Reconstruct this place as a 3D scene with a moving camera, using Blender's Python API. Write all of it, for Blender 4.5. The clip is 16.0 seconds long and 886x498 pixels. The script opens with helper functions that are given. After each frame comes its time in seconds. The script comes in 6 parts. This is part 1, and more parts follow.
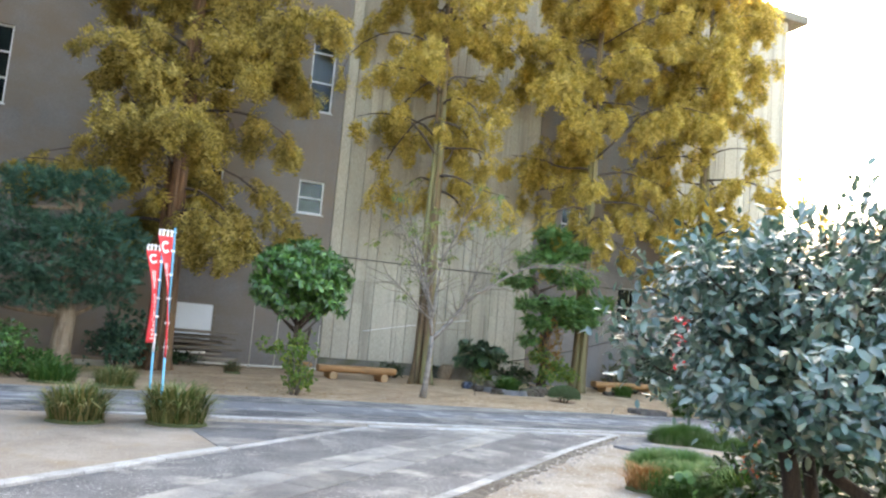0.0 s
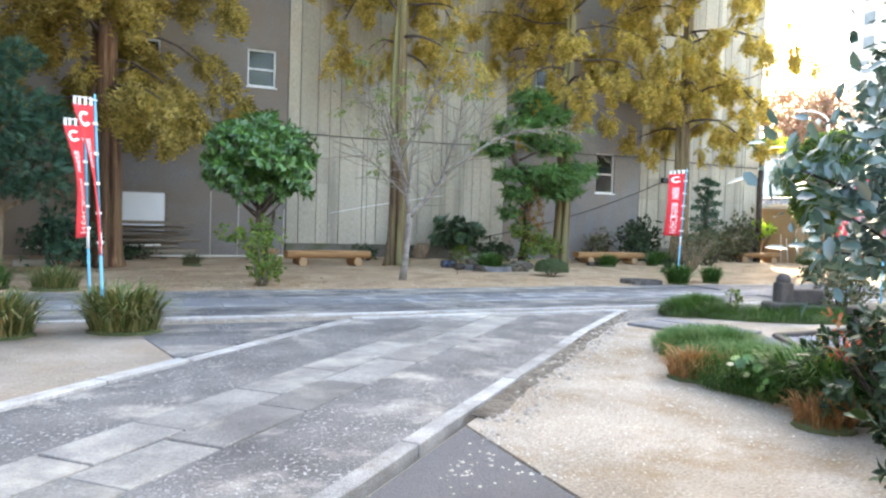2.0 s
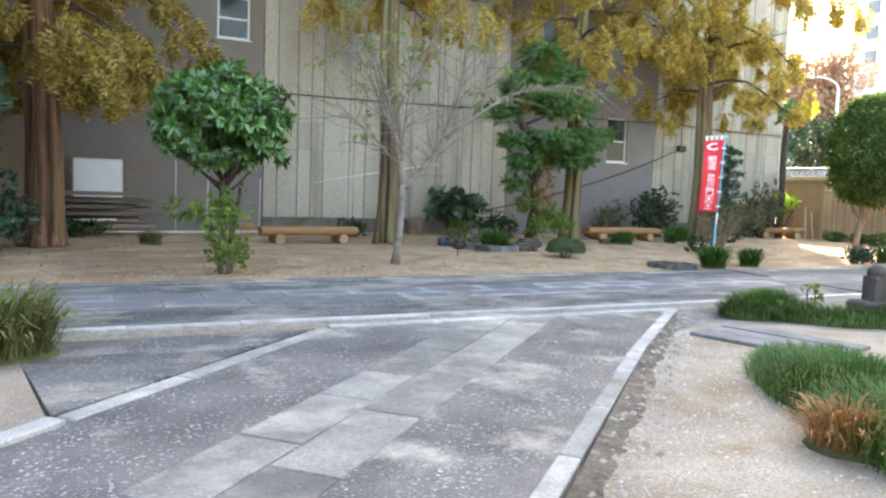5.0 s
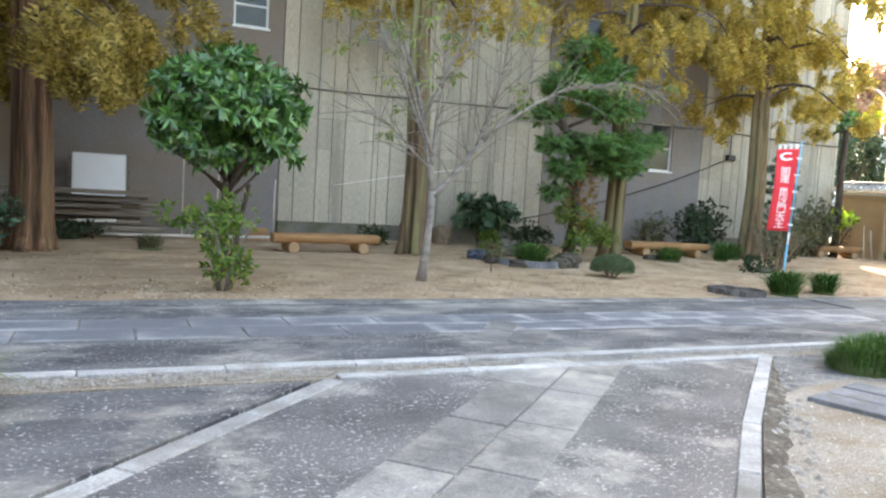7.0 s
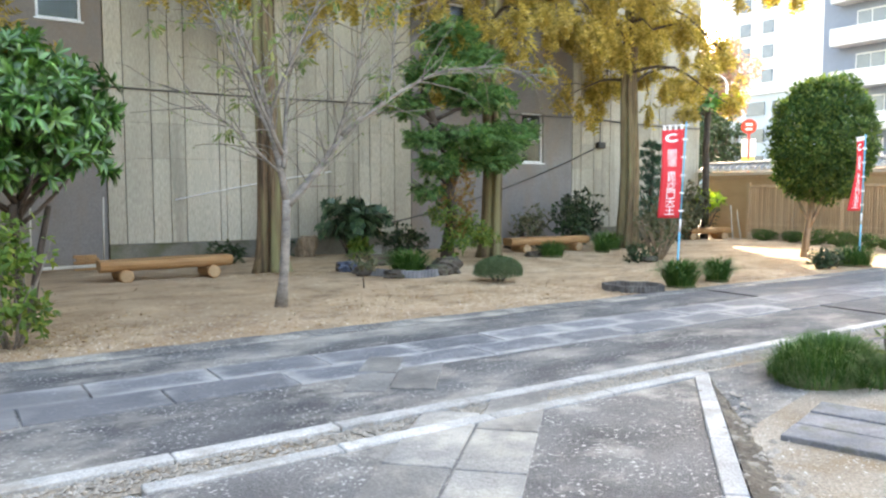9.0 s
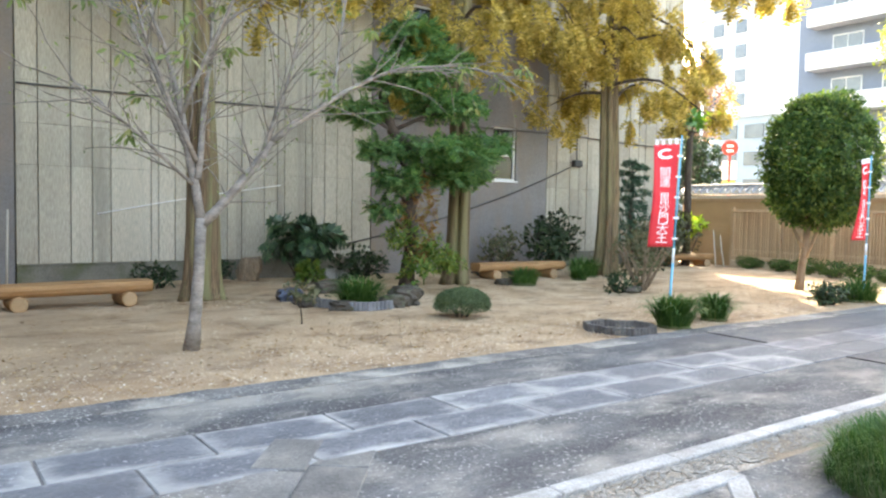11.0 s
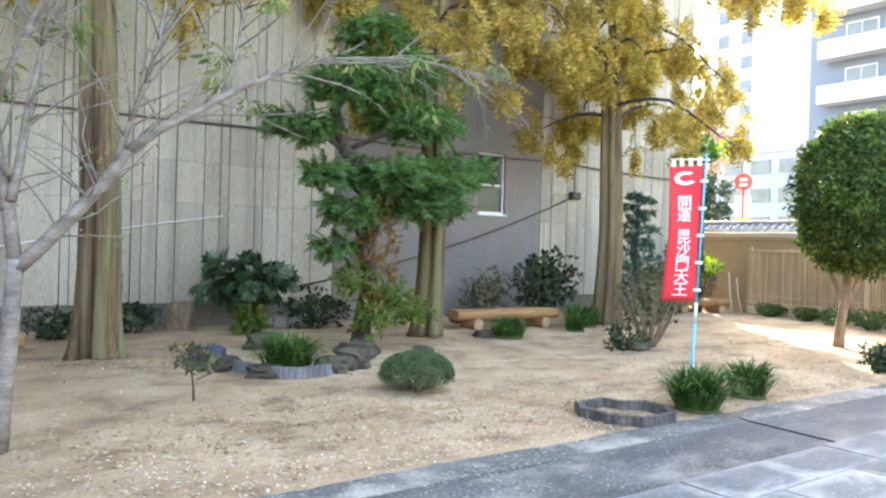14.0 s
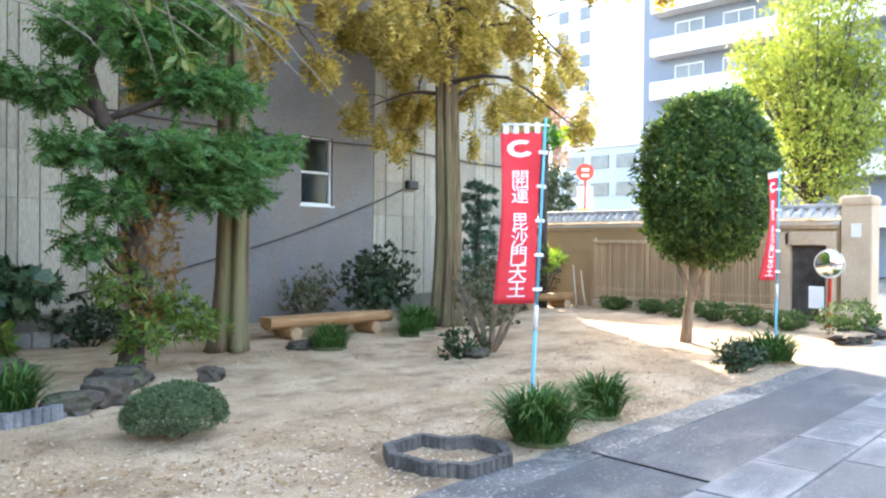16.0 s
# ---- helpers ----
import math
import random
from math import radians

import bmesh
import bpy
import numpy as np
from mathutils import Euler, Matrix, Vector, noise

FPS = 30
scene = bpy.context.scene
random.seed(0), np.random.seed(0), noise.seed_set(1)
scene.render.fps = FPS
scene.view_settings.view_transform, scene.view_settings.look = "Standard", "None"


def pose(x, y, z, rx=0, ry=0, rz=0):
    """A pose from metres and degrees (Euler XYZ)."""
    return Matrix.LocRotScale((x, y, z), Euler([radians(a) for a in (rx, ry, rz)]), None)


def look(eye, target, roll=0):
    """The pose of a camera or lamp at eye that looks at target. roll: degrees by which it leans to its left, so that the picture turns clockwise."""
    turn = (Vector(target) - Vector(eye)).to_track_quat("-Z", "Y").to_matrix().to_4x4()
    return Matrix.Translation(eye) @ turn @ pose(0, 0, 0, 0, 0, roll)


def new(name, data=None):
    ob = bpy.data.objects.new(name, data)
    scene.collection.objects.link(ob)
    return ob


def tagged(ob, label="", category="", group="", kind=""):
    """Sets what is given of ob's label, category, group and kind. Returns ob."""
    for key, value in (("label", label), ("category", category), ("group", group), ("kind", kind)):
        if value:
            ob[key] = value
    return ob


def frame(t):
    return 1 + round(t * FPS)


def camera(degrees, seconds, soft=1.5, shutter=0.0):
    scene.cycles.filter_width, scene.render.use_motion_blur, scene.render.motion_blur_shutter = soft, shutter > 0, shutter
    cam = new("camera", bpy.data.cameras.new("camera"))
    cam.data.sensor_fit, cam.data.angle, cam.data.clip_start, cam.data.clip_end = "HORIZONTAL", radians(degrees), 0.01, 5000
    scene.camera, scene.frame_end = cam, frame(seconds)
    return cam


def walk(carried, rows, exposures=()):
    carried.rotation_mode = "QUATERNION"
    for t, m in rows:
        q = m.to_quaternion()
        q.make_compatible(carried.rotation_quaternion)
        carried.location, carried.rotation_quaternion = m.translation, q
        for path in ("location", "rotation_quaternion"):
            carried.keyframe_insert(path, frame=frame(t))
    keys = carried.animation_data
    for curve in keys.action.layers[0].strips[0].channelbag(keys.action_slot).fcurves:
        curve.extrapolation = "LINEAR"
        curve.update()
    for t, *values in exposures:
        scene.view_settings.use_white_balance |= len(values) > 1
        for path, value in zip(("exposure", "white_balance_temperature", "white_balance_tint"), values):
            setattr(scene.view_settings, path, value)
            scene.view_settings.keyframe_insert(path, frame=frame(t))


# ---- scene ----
cam = camera(61.1, 16.0, soft=2.3)
PATH = [
    (0, (-0.021, -0.771, 1.467), (0.705, 1.078, 1.699), 4.9),
    (0.5, (0.026, -0.329, 1.456), (0.82, 1.506, 1.492), 1.5),
    (1, (0.148, 0.062, 1.429), (0.908, 1.912, 1.465), 3.8),
    (1.5, (0.237, 0.467, 1.423), (1.078, 2.282, 1.423), 4.1),
    (2, (0.309, 0.913, 1.413), (1.149, 2.726, 1.328), 1.8),
    (2.5, (0.476, 1.278, 1.404), (1.248, 3.119, 1.285), 2.5),
    (3, (0.619, 1.676, 1.417), (1.504, 3.464, 1.271), 2.3),
    (3.5, (0.747, 2.091, 1.435), (1.67, 3.858, 1.285), -1.3),
    (4, (0.954, 2.506, 1.432), (1.822, 4.3, 1.262), 2.8),
    (4.2, (1.016, 2.666, 1.44), (1.872, 4.467, 1.294), 2.5),
    (6.3, (1.512, 4.289, 1.523), (2.394, 6.071, 1.312), 1.3),
    (6.5, (1.577, 4.474, 1.526), (2.428, 6.278, 1.38), 1.4),
    (7, (1.781, 4.956, 1.537), (2.593, 6.776, 1.376), 3.5),
    (7.5, (1.928, 5.342, 1.512), (2.797, 7.134, 1.329), 0.2),
    (8, (2.179, 5.77, 1.529), (3.082, 7.552, 1.443), 1.8),
    (8.5, (2.399, 6.102, 1.535), (3.382, 7.84, 1.407), 2.1),
    (9, (2.636, 6.519, 1.557), (3.744, 8.177, 1.41), -0.1),
    (9.2, (2.757, 6.66, 1.56), (3.888, 8.305, 1.45), 0.0),
    (11.3, (4.088, 8.191, 1.607), (5.279, 9.795, 1.516), 1.4),
    (11.5, (4.221, 8.334, 1.616), (5.435, 9.921, 1.545), 1.3),
    (12, (4.55, 8.636, 1.627), (5.805, 10.193, 1.572), -0.9),
    (12.5, (4.905, 8.872, 1.654), (6.12, 10.46, 1.585), 0.5),
    (13, (5.209, 9.19, 1.673), (6.436, 10.769, 1.716), 1.2),
    (13.5, (5.547, 9.461, 1.662), (6.721, 11.08, 1.706), 0.4),
    (14, (5.954, 9.788, 1.662), (7.121, 11.412, 1.655), 1.6),
    (14.5, (6.304, 10.118, 1.645), (7.552, 11.679, 1.582), 1.6),
    (15, (6.735, 10.4, 1.639), (8.015, 11.937, 1.633), 0.8),
    (15.5, (7.193, 10.669, 1.63), (8.547, 12.141, 1.624), 2.1),
    (16, (7.695, 10.962, 1.632), (9.153, 12.331, 1.624), 0.5),
]
walk(cam, [(t, look(eye, target, roll)) for t, eye, target, roll in PATH],
     [(0, 3.56, 8250, 10), (0.8, 3.67, 8000, 10), (2.2, 3.57, 7950, 10), (3.5, 3.46, 8050, 10), (7.5, 3.45, 8500, 10), (9, 3.56, 8700, 10), (11.5, 3.64, 8550, 10), (13, 3.73, 8100, 10), (14, 3.78, 7900, 10), (15, 3.8, 7550, 10), (16, 3.68, 7250, 10)])

# ---- world, sun, exposure ----
SUN_EL, SUN_AZ = radians(27), radians(42.2)   # the sun stands behind the hall, over its far corner
world = bpy.data.worlds.new("world")
scene.world = world
world.use_nodes = True
wn, wl = world.node_tree.nodes, world.node_tree.links
sky = wn.new("ShaderNodeTexSky")
sky.sky_type, sky.sun_disc, sky.sun_elevation, sky.sun_rotation = "NISHITA", False, SUN_EL, SUN_AZ
sky.air_density, sky.dust_density, sky.ozone_density = 1.0, 2.0, 1.0
wn["Background"].inputs["Strength"].default_value = 0.15
wl.new(sky.outputs["Color"], wn["Background"].inputs["Color"])
sun = new("sun", bpy.data.lights.new("sun", "SUN"))
sun.data.energy, sun.data.angle, sun.data.color = 2.0, radians(0.55), (1.0, 0.93, 0.82)
toward = Vector((math.sin(SUN_AZ) * math.cos(SUN_EL), math.cos(SUN_AZ) * math.cos(SUN_EL), math.sin(SUN_EL)))
sun.matrix_world = look(toward * 60, (0, 0, 0))


# ---- materials ----
def nodes_of(name):
    m = bpy.data.materials.new(name)
    m.use_nodes = True
    t = m.node_tree
    return m, t.nodes, t.links, t.nodes["Principled BSDF"]


def mix(n, l, kind, fac, a, b):
    x = n.new("ShaderNodeMix")
    x.data_type, x.blend_type = "RGBA", kind
    for socket, v in ((x.inputs["Factor"], fac), (x.inputs["A"], a), (x.inputs["B"], b)):
        if isinstance(v, (tuple, list)):
            socket.default_value = (*v[:3], 1)
        elif isinstance(v, (int, float)):
            socket.default_value = v
        else:
            l.new(v, socket)
    return x.outputs["Result"]


def noise_tex(n, l, scale, detail=4, stretch=(1, 1, 1), rough=0.6):
    tc, mp, tx = n.new("ShaderNodeNewGeometry"), n.new("ShaderNodeMapping"), n.new("ShaderNodeTexNoise")
    mp.inputs["Scale"].default_value = stretch
    l.new(tc.outputs["Position"], mp.inputs["Vector"])
    l.new(mp.outputs["Vector"], tx.inputs["Vector"])
    tx.inputs["Scale"].default_value, tx.inputs["Detail"].default_value, tx.inputs["Roughness"].default_value = scale, detail, rough
    return tx.outputs["Fac"]


def ramp(n, l, src, lo, hi, a=(0, 0, 0), b=(1, 1, 1)):
    r = n.new("ShaderNodeValToRGB")
    r.color_ramp.elements[0].position, r.color_ramp.elements[1].position = lo, hi
    r.color_ramp.elements[0].color, r.color_ramp.elements[1].color = (*a, 1), (*b, 1)
    l.new(src, r.inputs["Fac"])
    return r.outputs["Color"]


def surf(name, base, alt, scale=1.5, fine=45, rough=0.85, bump=0.25, stretch=(1, 1, 1), stain=None, stain_scale=0.6,
         stain_lo=0.52, stain_hi=0.7, stain_stretch=(1, 1, 1), speck=None, speck_scale=90, speck_lo=0.66, rand=0.0, metal=0.0, grain=0.35, spec=0.4):
    """A rough surface: two colours by large noise, fine grain, an optional stain, specks, and a random shade per object."""
    m, n, l, p = nodes_of(name)
    big = ramp(n, l, noise_tex(n, l, scale, 5, stretch), 0.32, 0.68, base, alt)
    small = noise_tex(n, l, fine, 3, stretch)
    col = mix(n, l, "MULTIPLY", 1.0, big, ramp(n, l, small, 0.25, 0.75, (1 - grain,) * 3, (1 + grain * 0.5,) * 3))
    if stain:
        col = mix(n, l, "MIX", ramp(n, l, noise_tex(n, l, stain_scale, 6, stain_stretch, 0.65), stain_lo, stain_hi), col, stain)
    if speck:
        spots = mix(n, l, "MULTIPLY", 1.0, ramp(n, l, noise_tex(n, l, speck_scale, 2), speck_lo, speck_lo + 0.07), ramp(n, l, noise_tex(n, l, 2.6, 5), 0.38, 0.62, (0.12,) * 3))
        col = mix(n, l, "MIX", spots, col, speck)
    if rand:
        info = n.new("ShaderNodeObjectInfo")
        col = mix(n, l, "MULTIPLY", 1.0, col, ramp(n, l, info.outputs["Random"], 0.0, 1.0, (1 - rand,) * 3, (1 + rand * 0.6,) * 3))
    l.new(col, p.inputs["Base Color"])
    p.inputs["Roughness"].default_value, p.inputs["Metallic"].default_value = rough, metal
    p.inputs["Specular IOR Level"].default_value = spec
    if bump:
        b = n.new("ShaderNodeBump")
        b.inputs["Strength"].default_value, b.inputs["Distance"].default_value = bump, 0.02
        l.new(small, b.inputs["Height"])
        l.new(b.outputs["Normal"], p.inputs["Normal"])
    return m


def leafy(name, a, b, c, trans=0.3, rough=0.5, spec=0.4, wax=0.0):
    """Leaves: a shade per leaf out of three, light shining through."""
    m, n, l, p = nodes_of(name)
    geo = n.new("ShaderNodeNewGeometry")
    r = n.new("ShaderNodeValToRGB")
    r.color_ramp.elements[0].color, r.color_ramp.elements[1].color = (*a, 1), (*c, 1)
    e = r.color_ramp.elements.new(0.55)
    e.color = (*b, 1)
    l.new(geo.outputs["Random Per Island"], r.inputs["Fac"])
    col = mix(n, l, "MULTIPLY", 1.0, r.outputs["Color"], ramp(n, l, noise_tex(n, l, 1.3, 3), 0.3, 0.7, (0.72,) * 3, (1.18,) * 3))
    l.new(col, p.inputs["Base Color"])
    p.inputs["Roughness"].default_value, p.inputs["Specular IOR Level"].default_value = rough, spec
    p.inputs["Coat Weight"].default_value, p.inputs["Coat Roughness"].default_value, p.inputs["Coat IOR"].default_value = wax, 0.28, 1.7
    tr, add = n.new("ShaderNodeBsdfTranslucent"), n.new("ShaderNodeMixShader")
    l.new(mix(n, l, "MULTIPLY", 1.0, col, (1.25, 1.25, 0.8)), tr.inputs["Color"])
    add.inputs[0].default_value = trans
    l.new(p.outputs[0], add.inputs[1])
    l.new(tr.outputs[0], add.inputs[2])
    l.new(add.outputs[0], n["Material Output"].inputs["Surface"])
    return m


M = {
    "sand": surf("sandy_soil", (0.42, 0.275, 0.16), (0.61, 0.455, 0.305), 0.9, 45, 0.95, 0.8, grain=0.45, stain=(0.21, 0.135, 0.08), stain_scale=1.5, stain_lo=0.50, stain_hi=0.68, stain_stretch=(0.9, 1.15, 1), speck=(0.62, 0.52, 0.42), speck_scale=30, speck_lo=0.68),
    "island": surf("pale_grey_sand", (0.23, 0.19, 0.15), (0.36, 0.305, 0.25), 0.9, 48, 0.95, 0.8, grain=0.45, stain=(0.27, 0.20, 0.13), stain_scale=1.3, stain_lo=0.52, stain_hi=0.72, speck=(0.64, 0.60, 0.54), speck_scale=34, speck_lo=0.66),
    "earth": surf("far_earth", (0.33, 0.28, 0.22), (0.40, 0.34, 0.27), 0.3, 20, 0.95, 0.3),
    "gravel": surf("fine_gravel", (0.26, 0.215, 0.165), (0.44, 0.385, 0.32), 0.9, 48, 0.95, 0.9, stain=(0.22, 0.155, 0.09), stain_scale=1.3, stain_lo=0.50, stain_hi=0.70, speck=(0.60, 0.56, 0.50), speck_scale=36, speck_lo=0.62, grain=0.5),
    "asphalt": surf("worn_asphalt", (0.050, 0.052, 0.058), (0.185, 0.184, 0.184), 1.0, 55, 0.78, 0.8, spec=0.25, stretch=(0.55, 1.5, 1), stain=(0.30, 0.28, 0.25), stain_scale=1.1, stain_lo=0.48, stain_hi=0.64, stain_stretch=(0.75, 1.2, 1), speck=(0.50, 0.485, 0.46), speck_scale=30, speck_lo=0.59, grain=0.55),
    "asphalt_dark": surf("dark_asphalt", (0.072, 0.072, 0.076), (0.21, 0.205, 0.20), 1.2, 60, 0.62, 0.8, stain=(0.38, 0.355, 0.315), stain_scale=0.9, stain_lo=0.53, stain_hi=0.65, speck=(0.50, 0.49, 0.465), speck_scale=30, speck_lo=0.575, grain=0.55),
    "asphalt_fore": surf("smooth_dark_asphalt", (0.075, 0.076, 0.082), (0.125, 0.125, 0.13), 1.0, 60, 0.8, 0.6, speck=(0.30, 0.29, 0.28), speck_scale=44, speck_lo=0.68, grain=0.4),
    "joint": surf("dark_road_joint", (0.025, 0.025, 0.025), (0.05, 0.048, 0.045), 4, 50, 0.9, 0.3),
    "slab": surf("paving_slab_stone", (0.125, 0.124, 0.125), (0.30, 0.29, 0.272), 1.3, 50, 0.6, 0.5, stain=(0.46, 0.43, 0.37), stain_scale=1.2, stain_lo=0.50, stain_hi=0.74, rand=0.32, grain=0.4, speck=(0.44, 0.43, 0.405), speck_scale=44, speck_lo=0.64),
    "kerb": surf("granite_kerb", (0.36, 0.355, 0.34), (0.54, 0.53, 0.51), 2.2, 60, 0.75, 0.4, stain=(0.25, 0.23, 0.20), stain_scale=3.0, stain_lo=0.52, stain_hi=0.72, rand=0.2, grain=0.4),
    "kerb_worn": surf("worn_grey_kerb", (0.26, 0.255, 0.245), (0.46, 0.45, 0.43), 2.6, 70, 0.8, 0.5, stain=(0.20, 0.18, 0.15), stain_scale=2.2, stain_lo=0.52, stain_hi=0.74, rand=0.25, grain=0.4),
    "bark_red": surf("reddish_fibrous_bark", (0.05, 0.025, 0.014), (0.28, 0.155, 0.09), 1.5, 9, 0.95, 1.0, stretch=(6, 6, 0.22), grain=0.75, stain=(0.20, 0.15, 0.07), stain_scale=1.2, stain_lo=0.52, stain_hi=0.7, stain_stretch=(2.4, 2.4, 0.18)),
    "edge_soil": surf("stony_dark_soil", (0.07, 0.056, 0.042), (0.20, 0.168, 0.13), 3.0, 30, 0.95, 1.0, stain=(0.32, 0.30, 0.265), stain_scale=6, stain_lo=0.58, stain_hi=0.7, grain=0.5),
    "dry": leafy("dead_brown_grass", (0.22, 0.10, 0.04), (0.36, 0.17, 0.07), (0.44, 0.26, 0.12), 0.15, 0.8, 0.2),
    "pebble": surf("pebbles", (0.33, 0.30, 0.26), (0.60, 0.55, 0.48), 9, 90, 0.85, 0.2),
    "pebble_dull": surf("dull_brown_pebbles", (0.20, 0.175, 0.145), (0.42, 0.38, 0.33), 9, 90, 0.9, 0.2),
    "pebble_grey": surf("grey_pebbles", (0.075, 0.085, 0.115), (0.22, 0.24, 0.30), 12, 90, 0.6, 0.2),
    "rock": surf("garden_rock", (0.03, 0.025, 0.02), (0.115, 0.095, 0.075), 3, 40, 0.9, 0.8, stain=(0.12, 0.14, 0.07), stain_scale=2.5, stain_lo=0.55, stain_hi=0.7),
    "stone_dark": surf("dark_weathered_stone", (0.035, 0.03, 0.028), (0.10, 0.088, 0.08), 3, 50, 0.85, 0.6, stain=(0.20, 0.18, 0.16), stain_scale=4, stain_lo=0.68, stain_hi=0.85),
    "stone_ring": surf("weathered_grey_stone", (0.055, 0.05, 0.048), (0.16, 0.145, 0.135), 3, 50, 0.85, 0.6, stain=(0.26, 0.24, 0.21), stain_scale=4, stain_lo=0.55, stain_hi=0.75),
    "pond_blue": surf("dark_blue_stone", (0.025, 0.035, 0.06), (0.06, 0.08, 0.125), 4, 50, 0.5, 0.4),
    "pond_stone": surf("blue_grey_concrete", (0.13, 0.135, 0.15), (0.25, 0.25, 0.26), 3, 50, 0.85, 0.5, stain=(0.12, 0.12, 0.09), stain_scale=4),
    "panel": surf("stained_concrete_panel", (0.39, 0.35, 0.28), (0.53, 0.485, 0.40), 0.5, 30, 0.9, 0.15, stretch=(1.6, 1, 0.25), stain=(0.25, 0.23, 0.19), stain_scale=1.1, stain_lo=0.52, stain_hi=0.76, stain_stretch=(2.6, 1, 0.16), rand=0.13),
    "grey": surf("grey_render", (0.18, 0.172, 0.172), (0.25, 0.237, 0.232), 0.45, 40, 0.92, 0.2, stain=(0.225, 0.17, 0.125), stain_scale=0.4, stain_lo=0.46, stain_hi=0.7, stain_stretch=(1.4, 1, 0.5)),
    "plinth": surf("mossy_plinth", (0.15, 0.14, 0.12), (0.24, 0.225, 0.19), 1.0, 40, 0.92, 0.4, stain=(0.10, 0.11, 0.06), stain_scale=1.3),
    "groove": surf("dark_joint", (0.10, 0.09, 0.075), (0.16, 0.145, 0.12), 2, 40, 0.9, 0.2),
    "alu": surf("white_aluminium", (0.66, 0.67, 0.68), (0.74, 0.75, 0.75), 3, 60, 0.45, 0.05, grain=0.1),
    "white": surf("white_board_paint", (0.74, 0.76, 0.78), (0.80, 0.81, 0.82), 1.3, 50, 0.5, 0.05, grain=0.06, stain=(0.62, 0.61, 0.58), stain_scale=2.0, stain_lo=0.66, stain_hi=0.85),
    "blind": surf("drawn_blind", (0.018, 0.026, 0.030), (0.035, 0.046, 0.05), 2, 50, 0.8, 0.1),
    "black": surf("black_plastic", (0.02, 0.02, 0.02), (0.035, 0.035, 0.035), 4, 60, 0.5, 0.05),
    "cable": surf("grey_cable", (0.07, 0.065, 0.06), (0.11, 0.10, 0.095), 4, 60, 0.7, 0.05),
    "log": surf("peeled_log", (0.30, 0.15, 0.06), (0.47, 0.27, 0.125), 2.2, 40, 0.72, 0.35, stretch=(0.5, 6, 6), stain=(0.30, 0.165, 0.08), stain_scale=2.2, stain_stretch=(0.6, 4, 4), rand=0.15),
    "log_end": surf("cut_log_end", (0.36, 0.235, 0.13), (0.46, 0.31, 0.185), 6, 60, 0.8, 0.3, rand=0.1),
    "timber": surf("weathered_timber", (0.17, 0.135, 0.10), (0.30, 0.25, 0.20), 2, 40, 0.9, 0.4, stretch=(0.4, 5, 5), rand=0.35),
    "timber_pale": surf("pale_timber", (0.46, 0.42, 0.36), (0.56, 0.52, 0.45), 2, 40, 0.85, 0.3, stretch=(0.4, 5, 5), rand=0.2),
    "bark": surf("mossy_fibrous_bark", (0.05, 0.032, 0.018), (0.26, 0.17, 0.10), 1.5, 9, 0.95, 1.0, stretch=(6, 6, 0.22), grain=0.8, stain=(0.19, 0.175, 0.085), stain_scale=1.5, stain_lo=0.47, stain_hi=0.60, stain_stretch=(2.4, 2.4, 0.14)),
    "bark_moss": surf("green_mossy_bark", (0.06, 0.042, 0.025), (0.27, 0.19, 0.11), 1.5, 9, 0.95, 1.0, stretch=(6, 6, 0.22), grain=0.75, stain=(0.19, 0.168, 0.085), stain_scale=1.4, stain_lo=0.45, stain_hi=0.58, stain_stretch=(2.4, 2.4, 0.14)),
    "bark_black": surf("near_black_bark", (0.016, 0.014, 0.013), (0.05, 0.044, 0.038), 5, 40, 0.9, 0.8, stretch=(3, 3, 0.6)),
    "bark_grey": surf("smooth_grey_bark", (0.12, 0.10, 0.085), (0.33, 0.29, 0.255), 4, 40, 0.85, 0.4, stretch=(1, 1, 2.5), stain=(0.18, 0.20, 0.12), stain_scale=3, stain_lo=0.58, stain_hi=0.75),
    "bark_dark": surf("dark_bark", (0.045, 0.033, 0.027), (0.11, 0.082, 0.065), 5, 40, 0.92, 0.8, stretch=(3, 3, 0.6)),
    "bark_pale": surf("pale_bark", (0.15, 0.105, 0.068), (0.31, 0.235, 0.165), 4, 40, 0.88, 0.5, stretch=(3, 3, 0.7)),
    "red": surf("red_cloth", (0.62, 0.022, 0.035), (0.72, 0.04, 0.05), 3, 200, 0.75, 0.08, grain=0.12),
    "white_cloth": surf("white_print", (0.80, 0.79, 0.78), (0.84, 0.83, 0.82), 5, 200, 0.75, 0.0, grain=0.05),
    "pole_blue": surf("light_blue_pole", (0.10, 0.42, 0.60), (0.14, 0.48, 0.66), 3, 80, 0.45, 0.0, grain=0.08),
    "pole_white": surf("white_pole", (0.72, 0.73, 0.74), (0.78, 0.78, 0.78), 3, 80, 0.45, 0.0, grain=0.08),
    "ochre": surf("ochre_earth_wall", (0.42, 0.26, 0.135), (0.52, 0.34, 0.19), 0.9, 50, 0.93, 0.3, stain=(0.28, 0.17, 0.09), stain_scale=1.2, stain_lo=0.58, stain_hi=0.8),
    "tile": surf("grey_roof_tile", (0.23, 0.235, 0.245), (0.34, 0.345, 0.355), 3, 60, 0.5, 0.2, rand=0.25),
    "plaster": surf("white_plaster", (0.70, 0.68, 0.64), (0.78, 0.76, 0.72), 2, 60, 0.85, 0.1),
    "fence": surf("brown_fence_wood", (0.52, 0.34, 0.20), (0.64, 0.45, 0.28), 2, 50, 0.75, 0.3, stretch=(4, 4, 0.4), rand=0.2),
